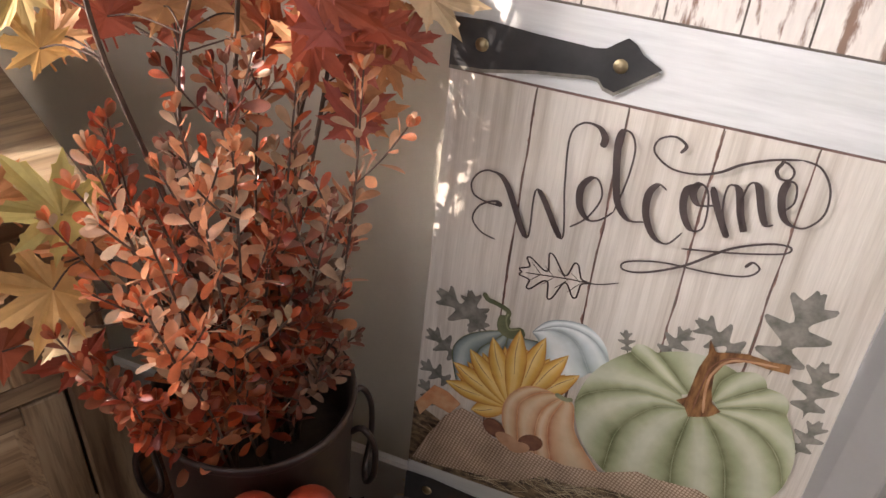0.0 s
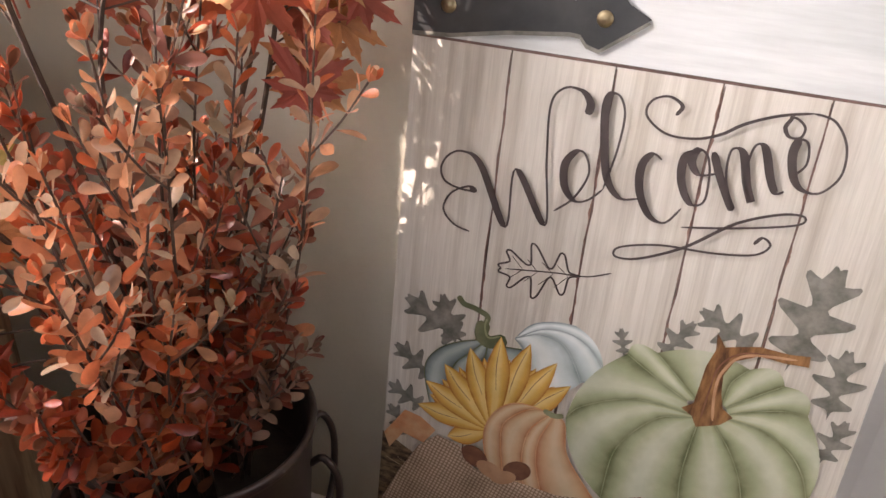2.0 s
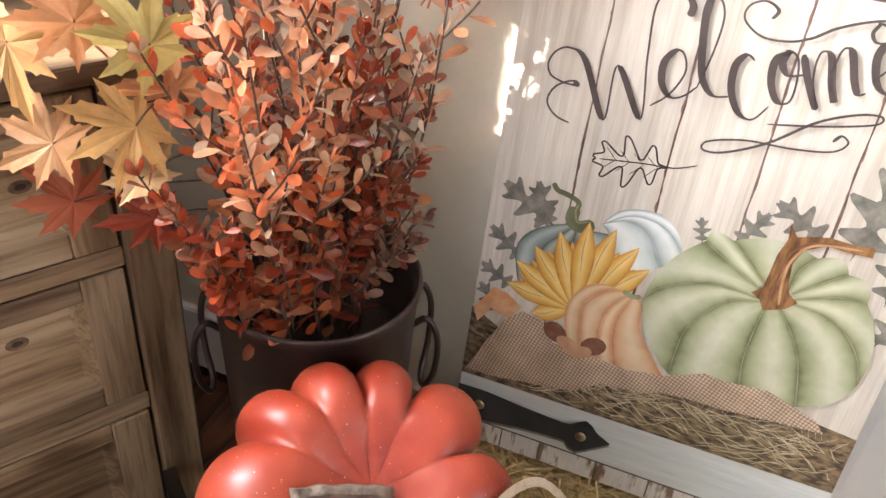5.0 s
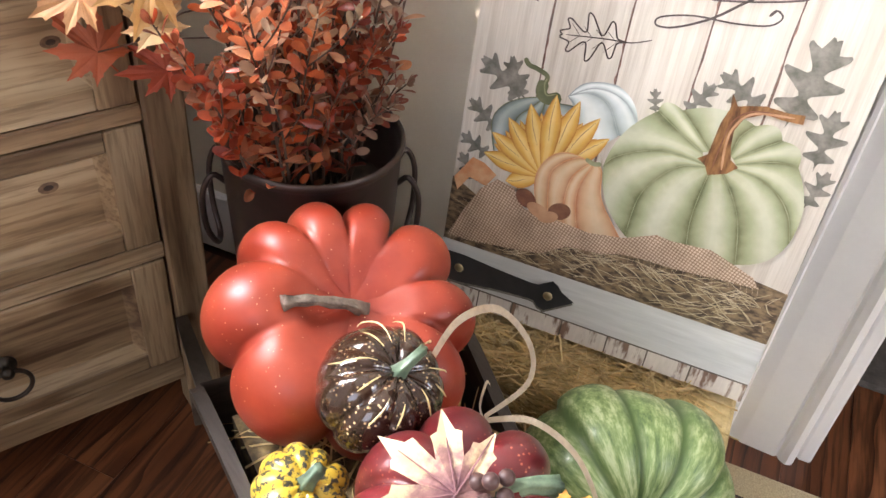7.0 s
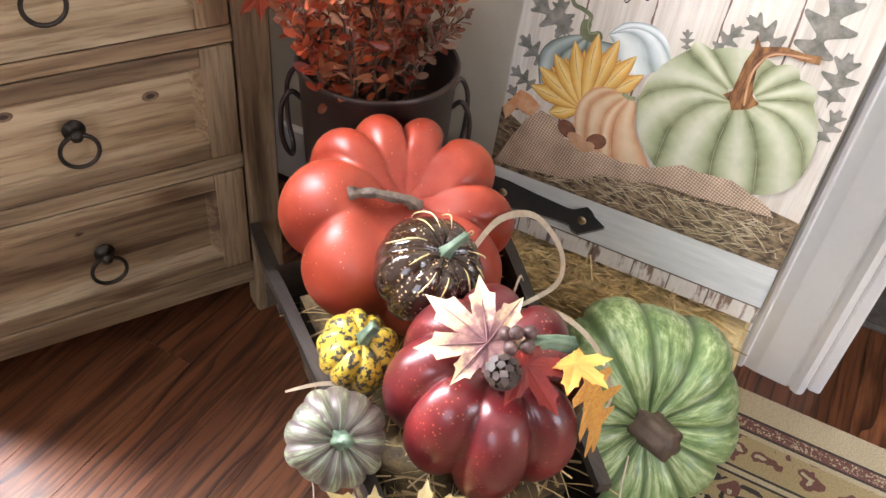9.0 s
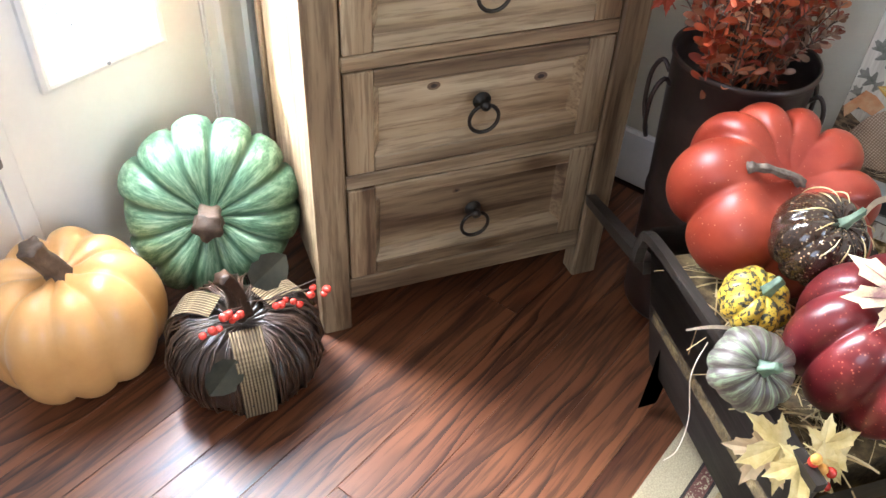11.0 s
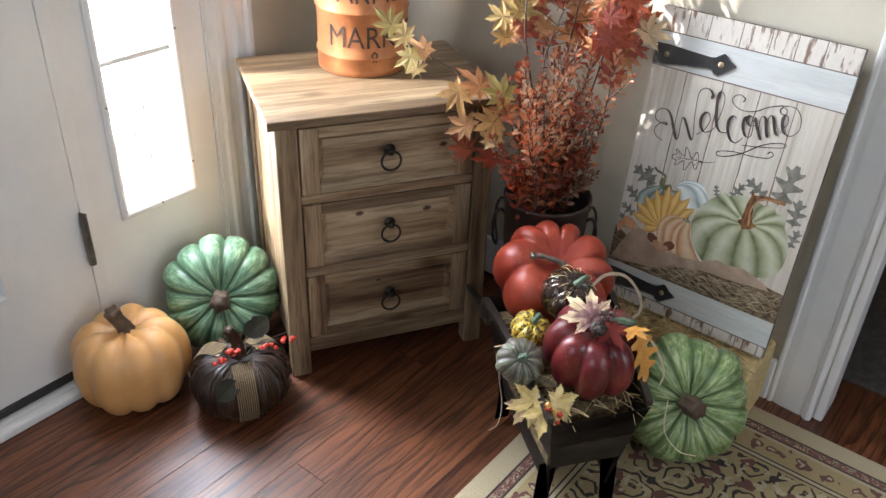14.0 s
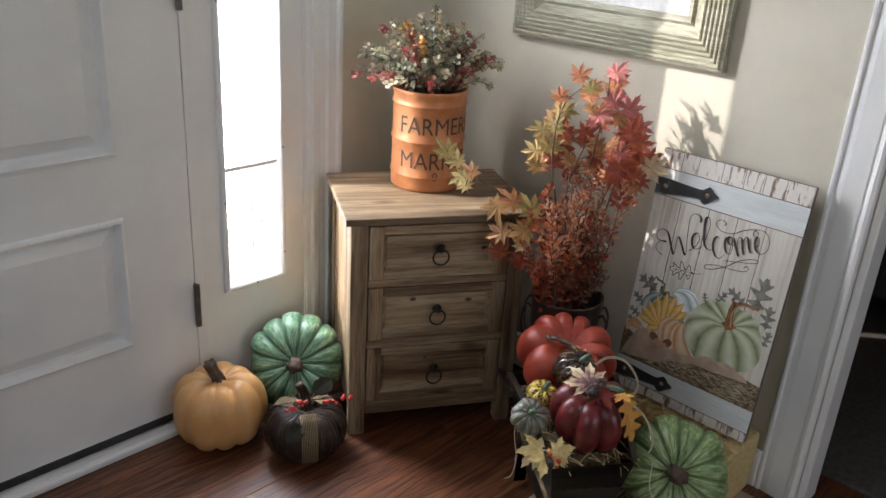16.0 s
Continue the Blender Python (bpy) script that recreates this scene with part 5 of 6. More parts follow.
part("leaf", star_leaf(0.036, 5, 8, 0.1), OCHRE, pick, "ochre maple leaf").matrix_local = frame_at((0.258, 0.165, 0.432), (0.15, -0.75, 0.1), (0.1, -0.6, 0.8))
cone = bmesh.new()
for k in range(40):
    a, t = k * 2.4, k / 40
    rr = 0.013 * math.sin(math.pi * (0.15 + 0.8 * t))
    c = Vector((rr * math.cos(a), rr * math.sin(a), 0.03 * t))
    add_tube(cone, [c * 0.5 + Vector((0, 0, 0.015 * t)), c + Vector((0, 0, 0.003))], [0.002, 0.004], 5)
part("cone", cone, CONE, pick, "small dark pine cone").matrix_local = pose(0.203, 0.19, 0.432, 60, 0, -20)
for p in ((0.222, 0.198, 0.452), (0.235, 0.197, 0.447), (0.227, 0.188, 0.444), (0.212, 0.19, 0.447), (0.218, 0.205, 0.446)):
    bm = bmesh.new()
    bmesh.ops.create_uvsphere(bm, u_segments=14, v_segments=10, radius=0.0058)
    part("berry", bm, GRAPE, pick, "dusty dark grape berry", True).location = p

pick2 = thing("leaf_pick", Matrix.Identity(4), "pick of yellow leaves and orange berries at the cart's corner", "decoration")
for k, (at, tip, face, s) in enumerate([((0.095, 0.175, 0.30), (-0.9, -0.1, 0.1), (-0.1, -0.6, 0.8), 0.052), ((0.105, 0.155, 0.295), (-0.45, -0.7, -0.35), (-0.2, -0.7, 0.6), 0.05), ((0.125, 0.15, 0.30), (0.4, -0.5, -0.5), (0.2, -0.7, 0.6), 0.04), ((0.13, 0.16, 0.305), (0.7, -0.1, 0.1), (0.1, -0.7, 0.7), 0.04), ((0.085, 0.18, 0.29), (-0.7, -0.3, -0.6), (-0.5, -0.6, 0.5), 0.045)]):
    part("leaf", star_leaf(s, 5, 20 + k, 0.15, True, 0.6), YELLOW_LEAF if k != 4 else MAPLE["pale"], pick2, "pale yellow maple leaf").matrix_local = frame_at(at, tip, face)
for k, p in enumerate([(0.108, 0.148, 0.305), (0.116, 0.142, 0.298), (0.122, 0.146, 0.288), (0.112, 0.136, 0.290), (0.120, 0.134, 0.280), (0.105, 0.145, 0.315), (0.126, 0.139, 0.292)]):
    bm = bmesh.new()
    bmesh.ops.create_uvsphere(bm, u_segments=12, v_segments=8, radius=0.0055)
    part("berry", bm, (BERRY, OCHRE)[k % 2], pick2, smooth=True).location = p

# ---- hay bale ----
hay = thing("hay_bale", ROOM @ pose(0.70, 0.05, 0.0), "small straw bale under the sign", "hay bale")
part("bale", box((-0.07, -0.175, 0.006), (0.105, 0.21, 0.172), 0.015, 3), HAY1, hay)


def on_bale(r):
    if r.random() < 0.6:
        return ((r.uniform(-0.075, 0.10), r.uniform(-0.135, 0.18), 0.171 + r.uniform(0, 0.010)), (r.uniform(-0.5, 0.5), r.uniform(-1, 1), r.uniform(-0.05, 0.2)))
    return ((-0.072 - r.uniform(0, 0.008), r.uniform(-0.13, 0.18), r.uniform(0.01, 0.17)), (r.uniform(-0.2, 0.05), r.uniform(-1, 1), r.uniform(-0.4, 0.4)))


tagged(part("loose_straw", straws(3200, on_bale, 0.04, 8, 0.1), STRAW, hay), kind="stuff")

# ---- welcome sign ----
sign = thing("welcome_sign", ROOM @ pose(0.6972, 0.25, 0.186, 0, 0, -90) @ pose(0, 0, 0, 90 - 6.88, 0, 0), "printed wooden welcome sign with pumpkins leaning on the wall", "sign")
SEDGE = plain("sign_edge", (0.10, 0.085, 0.07), (0.16, 0.14, 0.11), 20, 0.6)
part("board", box((0, 0, -0.014), (0.375, 0.637, -0.001), 0.001), SEDGE, sign)


def printed(name, c1, c2, scale=20, lo=0.35, hi=0.65, stretch=(1, 1, 1), fine=90):
    return plain(name, c1, c2, scale, 0.34, 0.0, 0.03, fine, stretch, lo, hi, 0.18, grain=0.10)


P_PLANK = printed("print_plank", (0.46, 0.41, 0.34), (0.66, 0.62, 0.55), 30, 0.28, 0.56, stretch=(3.0, 0.09, 1), fine=300)
P_RAIL = printed("print_rail", (0.58, 0.61, 0.60), (0.69, 0.71, 0.70), 14, stretch=(0.2, 2.2, 1))
P_WORN = printed("print_worn", (0.24, 0.15, 0.11), (0.72, 0.68, 0.62), 26, 0.40, 0.47, (2.5, 0.5, 1))
P_LINE = printed("print_line", (0.10, 0.06, 0.05), (0.20, 0.12, 0.10), 60)
P_RUSTLINE = printed("print_rust_line", (0.20, 0.09, 0.07), (0.36, 0.22, 0.17), 90)
P_INK = printed("print_ink", (0.055, 0.042, 0.04), (0.075, 0.058, 0.055), 30)
P_BLACK = printed("print_strap", (0.022, 0.024, 0.026), (0.045, 0.046, 0.047), 20)


def washed(name, dark, mid, light, blot=0.22):
    """Watercolour wash on a drawn lobe: light along its crown, dark along its creases and towards the hub."""
    m, nt, p = nodes_of(name)
    uvn, sp = nt.nodes.new("ShaderNodeUVMap"), nt.nodes.new("ShaderNodeSeparateXYZ")
    uvn.uv_map = "print"
    nt.links.new(uvn.outputs[0], sp.inputs[0])

    def op(kind, a, b, c=0.0):
        n = nt.nodes.new("ShaderNodeMath")
        n.operation = kind
        for i, q in enumerate((a, b, c)):
            if isinstance(q, (int, float)):
                n.inputs[i].default_value = q
            else:
                nt.links.new(q, n.inputs[i])
        return n.outputs[0]

    off = op("ABSOLUTE", op("MULTIPLY_ADD", sp.outputs["X"], 2.0, -1.0), 0.0)
    hub = op("MULTIPLY", op("POWER", op("SUBTRACT", 1.0, sp.outputs["Y"]), 3.0), 0.55)
    v = coords(nt)
    d = op("ADD", op("MULTIPLY_ADD", noise_of(nt, v, 55, 4), 2 * blot, -blot), op("MAXIMUM", off, hub))
    col = ramp_of(nt, d, [(0.12, light), (0.55, mid), (0.82, tuple(0.55 * a + 0.45 * b for a, b in zip(mid, dark))), (1.0, dark)])
    tint = ramp_of(nt, noise_of(nt, v, 24, 3), [(0.3, (0.86, 0.88, 0.84)), (0.7, (1.08, 1.07, 1.08))])
    nt.links.new(mix_of(nt, col, tint, 1.0, "MULTIPLY"), p.inputs["Base Color"])
    p.inputs["Roughness"].default_value, p.inputs["Coat Weight"].default_value = 0.34, 0.18
    return m


W_GREEN = washed("print_green", (0.13, 0.15, 0.07), (0.40, 0.43, 0.27), (0.57, 0.59, 0.46))
W_BLUE = washed("print_pale_blue", (0.24, 0.30, 0.30), (0.56, 0.64, 0.64), (0.74, 0.79, 0.78))
W_DULL = washed("print_dull_blue", (0.10, 0.13, 0.13), (0.25, 0.31, 0.31), (0.40, 0.47, 0.46))
W_BLUSH = washed("print_blush", (0.46, 0.18, 0.09), (0.64, 0.42, 0.25), (0.70, 0.54, 0.37))
W_PETAL = washed("print_petal", (0.48, 0.19, 0.04), (0.70, 0.42, 0.10), (0.78, 0.58, 0.24))
W_PETAL_BACK = washed("print_petal_back", (0.36, 0.13, 0.03), (0.60, 0.30, 0.06), (0.72, 0.46, 0.14))
P_DKGREEN = printed("print_dark_green", (0.10, 0.12, 0.06), (0.19, 0.21, 0.12), 30)
P_STEM = printed("print_stem", (0.09, 0.035, 0.015), (0.36, 0.18, 0.07), 70, stretch=(2, 0.5, 1))
P_BLUELINE = printed("print_blue_line", (0.30, 0.37, 0.37), (0.42, 0.48, 0.48), 60)
P_SAGE = printed("print_sage_line", (0.20, 0.23, 0.12), (0.34, 0.36, 0.22), 60)
P_RUST = printed("print_rust_leaf", (0.60, 0.24, 0.10), (0.68, 0.42, 0.24), 50)
P_LEAF = printed("print_grey_leaf", (0.12, 0.12, 0.10), (0.27, 0.26, 0.225), 70)
P_BURLAP, pnt, pbp = nodes_of("print_burlap")
pw_ = []
for ax in ("X", "Y"):
    w = pnt.nodes.new("ShaderNodeTexWave")
    w.bands_direction = ax
    w.inputs["Scale"].default_value, w.inputs["Distortion"].default_value, w.inputs["Detail Scale"].default_value = 95.0, 2.0, 0.6
    pnt.links.new(coords(pnt, (1, 1, 1), (0, 0, 0.3)), w.inputs["Vector"])
    pw_.append(w.outputs["Fac"])
pwv = mix_of(pnt, pw_[0], pw_[1], 1.0, "MULTIPLY")
pcol = ramp_of(pnt, pwv, [(0.02, (0.30, 0.20, 0.13)), (0.16, (0.52, 0.39, 0.29)), (0.5, (0.68, 0.54, 0.42))])
ptone = ramp_of(pnt, noise_of(pnt, coords(pnt), 26, 3), [(0.3, (0.72, 0.7, 0.68)), (0.7, (1.1, 1.1, 1.1))])
pnt.links.new(mix_of(pnt, pcol, ptone, 1.0, "MULTIPLY"), pbp.inputs["Base Color"])
pbp.inputs["Roughness"].default_value = 0.4
P_HAY = printed("print_hay", (0.06, 0.04, 0.028), (0.28, 0.20, 0.12), 110, 0.4, 0.6, (0.7, 1.6, 1))
P_STALK = printed("print_stalk", (0.46, 0.37, 0.23), (0.66, 0.57, 0.41), 60)
P_NUT = printed("print_acorn", (0.15, 0.06, 0.04), (0.26, 0.12, 0.07), 60)
P_TAN = printed("print_tan_nut", (0.45, 0.24, 0.13), (0.55, 0.33, 0.2), 60)
LAYER = [0.0]


def flat(name, outline, mat, label="", step=0.00002):
    """A printed shape lying on the board, each a hair above the one before."""
    LAYER[0] += step
    bm = bmesh.new()
    vs = [bm.verts.new((a, b, LAYER[0])) for a, b in outline]
    for t in tessellate_polygon([[v.co for v in vs]]):
        try:
            bm.faces.new([vs[i] for i in t])
        except ValueError:
            pass
    return part(name, bm, mat, sign, label)


def rect(a, b, c, d):
    return [(a, b), (c, b), (c, d), (a, d)]


def ellipse(a, b, ra, rb, rot=0.0, n=40):
    c, s = math.cos(radians(rot)), math.sin(radians(rot))
    return [(a + ra * math.cos(t) * c - rb * math.sin(t) * s, b + ra * math.cos(t) * s + rb * math.sin(t) * c) for t in [2 * math.pi * k / n for k in range(n)]]


def stroke(name, pts, w_thin, w_thick, mat, slant=None, n=8, even=False, step=None):
    """A pen stroke: broad where the pen runs down, thin where it runs up or across."""
    LAYER[0] += 0.00002 if step is None else step
    path = spline([(a, b, 0) for a, b in pts], n)
    bm = bmesh.new()
    prev = None
    for k, p in enumerate(path):
        d = (path[min(k + 1, len(path) - 1)] - path[max(k - 1, 0)])
        d = d.normalized() if d.length > 1e-9 else Vector((1, 0, 0))
        down = max(0.0, -d.y) ** 1.3
        w = w_thin + (w_thick - w_thin) * (0.5 if even else down)
        w *= min(1.0, 0.45 + 0.25 * min(k, len(path) - 1 - k))
        s = Vector((-d.y, d.x, 0)) * w / 2
        cur = (bm.verts.new((p.x - s.x, p.y - s.y, LAYER[0])), bm.verts.new((p.x + s.x, p.y + s.y, LAYER[0])))
        if prev:
            bm.faces.new((prev[0], prev[1], cur[1], cur[0]))
        prev = cur
    return part(name, bm, mat, sign)


def moved(outline, a, b, size, rot, flip=1):
    c, s = math.cos(radians(rot)), math.sin(radians(rot))
    return [(a + size * (flip * x * c - y * s), b + size * (flip * x * s + y * c)) for x, y in outline]


def along(pts, f):
    """The point at a share f of a smooth line through pts."""
    path = spline([(a, b, 0) for a, b in pts], 6)
    x = f * (len(path) - 1)
    i = min(int(x), len(path) - 2)
    return path[i].lerp(path[i + 1], x - i)


def lobe(name, left, right, mat, centre, bulge=0.009, nu=8, nv=12):
    """A drawn lobe between two creases that run from the stem outwards, its rim bulging away from centre."""
    LAYER[0] += 0.00002
    bm = bmesh.new()
    uvl = bm.loops.layers.uv.new("print")
    c = Vector((*centre, 0))
    grid = []
    for j in range(nv + 1):
        p, q = along(left, j / nv), along(right, j / nv)
        row = []
        for i in range(nu + 1):
            x = p.lerp(q, i / nu)
            x += (x - c).normalized() * bulge * math.sin(math.pi * i / nu) * (j / nv) ** 1.5
            row.append(bm.verts.new((min(0.374, max(0.001, x.x)), x.y, LAYER[0])))
        grid.append(row)
    for j in range(nv):
        for i in range(nu):
            f = bm.faces.new((grid[j][i], grid[j][i + 1], grid[j + 1][i + 1], grid[j + 1][i]))
            for l, (a, b) in zip(f.loops, ((i, j), (i + 1, j), (i + 1, j + 1), (i, j + 1))):
                l[uvl].uv = (a / nu, b / nv)
    return part(name, bm, mat, sign)


def drawn_squash(creases, mat, centre, order, line, bulge=0.009):
    """Lobes between neighbouring creases, drawn in order, with a pen line down each crease."""
    for k in order:
        lobe("printed_lobe", creases[k], creases[(k + 1) % len(creases)], mat, centre, bulge)
    for k in sorted({q for o in order for q in (o, (o + 1) % len(creases))}):
        stroke("crease_line", creases[k], 0.0006, 0.0014, line, n=6, even=True)


LOBED = [(0.0, 0.0), (0.02, 0.10), (0.07, 0.16), (0.28, 0.20), (0.30, 0.26), (0.10, 0.33), (0.09, 0.40), (0.36, 0.52), (0.40, 0.60), (0.12, 0.60), (0.11, 0.68), (0.28, 0.84), (0.26, 0.90), (0.12, 0.86), (0.06, 1.0), (0.0, 0.97)]
OAK_WIDE = [(p.x * 0.74, p.y) for p in spline([(x, y, 0) for x, y in LOBED], 2)]
OAK_WIDE = OAK_WIDE + [(-x, y) for x, y in OAK_WIDE[-2:0:-1]]
rnd = random.Random(21)
edges_a = [0.0, 0.0755, 0.15, 0.2225, 0.292, 0.375]
for k in range(5):
    flat("plank", rect(edges_a[k] + 0.0006, 0.08, edges_a[k + 1] - 0.0006, 0.522), P_PLANK, step=0.00002 if k == 0 else 0.0)
for a in edges_a[1:-1]:
    pts = [(a + rnd.uniform(-0.0012, 0.0012), 0.1 + 0.42 * j / 16) for j in range(17)]
    stroke("joint", pts, 0.0012, 0.0016, P_LINE, n=2, even=True)
    for j in range(16):
        b = rnd.uniform(0.3, 0.51)
        h = rnd.uniform(0.006, 0.024)
        s = rnd.choice((-1, 1))
        flat("worn_edge", [(a, b), (a + s * rnd.uniform(0.0008, 0.0020), b + h * 0.5), (a + s * 0.0004, b + h)], P_RUSTLINE, step=0.0)
cuts = [0.0, 0.055, 0.098, 0.16, 0.215, 0.262, 0.312, 0.375]
for lo, hi in ((0.592, 0.637), (0.0, 0.024)):
    for c0, c1 in zip(cuts, cuts[1:]):
        flat("worn_plank", rect(c0 + 0.0008, lo, c1 - 0.0008, hi), P_WORN, step=0.0)
flat("rail", rect(0, 0.524, 0.375, 0.590), P_RAIL)
flat("rail", rect(0, 0.026, 0.375, 0.084), P_RAIL, step=0.0)
stroke("rail_line", [(0.0, 0.523), (0.19, 0.5225), (0.375, 0.523)], 0.0018, 0.0018, P_LINE, even=True)
# straw, burlap
flat("printed_straw", [(0.0, 0.082), (0.375, 0.084), (0.375, 0.15), (0.33, 0.155), (0.2, 0.15), (0.1, 0.14), (0.03, 0.15), (0.0, 0.165)], P_HAY)
for k in range(230):
    a, b = rnd.uniform(0.03, 0.365), rnd.uniform(0.09, 0.135)
    ang, l = rnd.uniform(-0.7, 0.7) + rnd.choice((0, 3.14)), rnd.uniform(0.015, 0.04)
    a2, b2 = min(0.37, max(0.004, a + l * math.cos(ang))), min(0.145, max(0.087, b + l * math.sin(ang)))
    stroke("printed_stalk", [(a, b), ((a + a2) / 2, (b + b2) / 2 + rnd.uniform(-0.004, 0.004)), (a2, b2)], 0.0008, 0.0013, P_STALK, n=3, step=0.000002)
# back leaves
for a, b, s, rot in ((0.312, 0.318, 0.092, -10), (0.292, 0.328, 0.055, 62), (0.222, 0.305, 0.042, -28), (0.196, 0.298, 0.026, 15), (0.068, 0.275, 0.065, 60), (0.060, 0.27, 0.05, 20), (0.045, 0.232, 0.048, 55), (0.04, 0.20, 0.042, 65), (0.350, 0.285, 0.062, 0), (0.355, 0.245, 0.045, -12), (0.03, 0.165, 0.04, 40)):
    o = [(min(0.373, max(0.002, x)), y) for x, y in moved(OAK_WIDE, a, b, s, rot)]
    flat("printed_leaf", o, P_LEAF)
# outlined leaf
leaf_rim = moved([(x * 1.15, y) for x, y in OAK_WIDE], 0.152, 0.3595, 0.066, 97)
flat("printed_leaf", leaf_rim, P_PLANK)
stroke("leaf_outline", leaf_rim + leaf_rim[:2], 0.0013, 0.0019, P_INK, n=2, even=True)
stroke("leaf_vein", [(0.092, 0.352), (0.13, 0.3575), (0.155, 0.360), (0.174, 0.3675)], 0.0008, 0.0016, P_INK, even=True)
for k in range(4):
    for s in (-1, 1):
        a = 0.10 + 0.012 * k
        stroke("leaf_vein", [(a + 0.006, 0.3545 + 0.0008 * k), (a - 0.004, 0.3545 + s * 0.010)], 0.0005, 0.0009, P_INK, even=True)
# distant pumpkins
HUB = (0.086, 0.285)
drawn_squash([[HUB, (0.061, 0.276), (0.043, 0.263), (0.034, 0.243), (0.041, 0.210)], [HUB, (0.072, 0.268), (0.059, 0.250), (0.056, 0.205)], [HUB, (0.085, 0.268), (0.078, 0.250), (0.076, 0.205)], [HUB, (0.100, 0.282), (0.122, 0.283), (0.131, 0.273), (0.125, 0.235)]], W_DULL, (0.08, 0.25), (0, 1, 2), P_DKGREEN, 0.004)
HUB = (0.108, 0.292)
drawn_squash([[HUB, (0.120, 0.308), (0.138, 0.315), (0.155, 0.316)], [HUB, (0.129, 0.306), (0.150, 0.308), (0.168, 0.300), (0.182, 0.284)], [HUB, (0.126, 0.301), (0.141, 0.300), (0.153, 0.291), (0.167, 0.266)], [HUB, (0.114, 0.286), (0.122, 0.272), (0.128, 0.245)]], W_BLUE, (0.14, 0.285), (0, 1, 2), P_BLUELINE, 0.006)
stroke("printed_vine", [(0.101, 0.289), (0.088, 0.283), (0.080, 0.288), (0.081, 0.301)], 0.010, 0.014, P_DKGREEN, even=True)
stroke("printed_vine", [(0.081, 0.296), (0.083, 0.306), (0.072, 0.311), (0.062, 0.313), (0.057, 0.319)], 0.004, 0.006, P_DKGREEN, even=True)
stroke("printed_vine", [(0.096, 0.291), (0.086, 0.287), (0.082, 0.296), (0.083, 0.304)], 0.0012, 0.002, P_SAGE, even=True)
# sunflower
HEART = Vector((0.100, 0.196, 0))


def petal(tip, w, mat):
    tip = HEART + (Vector((*tip, 0)) - HEART) * 1.08
    n = Vector((HEART.y - tip.y, tip.x - HEART.x, 0)).normalized() * w
    side = lambda s: [HEART.xy[:], (HEART.lerp(tip, 0.35) + n * s * 0.8).xy[:], (HEART.lerp(tip, 0.65) + n * s).xy[:], (HEART.lerp(tip, 0.86) + n * s * 0.55).xy[:], tip.xy[:]]
    lobe("printed_petal", side(-1), side(1), mat, HEART.xy[:], 0.0)
    stroke("petal_line", [HEART.lerp(tip, 0.45).xy[:], (HEART.lerp(tip, 0.7) + n * 0.15).xy[:], HEART.lerp(tip, 0.92).xy[:]], 0.0005, 0.0007, P_RUSTLINE, n=3, even=True)


for tip in ((0.045, 0.216), (0.054, 0.233), (0.067, 0.248), (0.086, 0.262), (0.106, 0.266), (0.127, 0.264), (0.143, 0.252)):
    petal(tip, 0.0085, W_PETAL_BACK)
for tip in ((0.064, 0.180), (0.036, 0.204), (0.155, 0.256), (0.041, 0.228), (0.142, 0.273), (0.055, 0.248), (0.120, 0.284), (0.074, 0.268), (0.097, 0.284)):
    petal(tip, 0.0105, W_PETAL)
flat("printed_leaf", [(0.002, 0.165), (0.02, 0.195), (0.035, 0.192), (0.05, 0.182), (0.04, 0.165), (0.02, 0.17), (0.008, 0.15)], P_RUST)
# big green pumpkin
GREEN_CREASES = [
    [(0.256, 0.262), (0.220, 0.265), (0.194, 0.258), (0.169, 0.243), (0.160, 0.230)],
    [(0.257, 0.261), (0.233, 0.253), (0.214, 0.231), (0.203, 0.205), (0.201, 0.159)],
    [(0.262, 0.256), (0.260, 0.227), (0.260, 0.197), (0.265, 0.165)],
    [(0.274, 0.259), (0.291, 0.237), (0.305, 0.209), (0.316, 0.166)],
    [(0.282, 0.267), (0.310, 0.264), (0.332, 0.251), (0.347, 0.232), (0.356, 0.208)],
    [(0.283, 0.271), (0.305, 0.281), (0.322, 0.286), (0.337, 0.286)],
    [(0.279, 0.276), (0.298, 0.293), (0.315, 0.307)],
    [(0.276, 0.278), (0.278, 0.299), (0.288, 0.314)],
    [(0.256, 0.277), (0.239, 0.293), (0.220, 0.310)],
    [(0.250, 0.274), (0.225, 0.287), (0.198, 0.303)],
]
drawn_squash(GREEN_CREASES, W_GREEN, (0.262, 0.238), (7, 8, 6, 9, 5, 4, 0, 1, 3, 2), P_SAGE)
flat("printed_stem", [(0.247, 0.267), (0.256, 0.262), (0.261, 0.253), (0.269, 0.256), (0.278, 0.260), (0.286, 0.269), (0.277, 0.275), (0.273, 0.288), (0.271, 0.304), (0.276, 0.318), (0.292, 0.327), (0.310, 0.326), (0.327, 0.327), (0.326, 0.336), (0.312, 0.334), (0.291, 0.335), (0.276, 0.331), (0.267, 0.328), (0.259, 0.339), (0.261, 0.324), (0.257, 0.308), (0.256, 0.290), (0.255, 0.274)], P_STEM)
stroke("stem_line", [(0.263, 0.262), (0.264, 0.288), (0.267, 0.312), (0.282, 0.327), (0.315, 0.330)], 0.001, 0.0016, P_NUT, even=True)
stroke("stem_line", [(0.272, 0.262), (0.268, 0.288), (0.270, 0.308), (0.283, 0.325), (0.318, 0.331)], 0.0018, 0.0026, P_TAN, even=True)
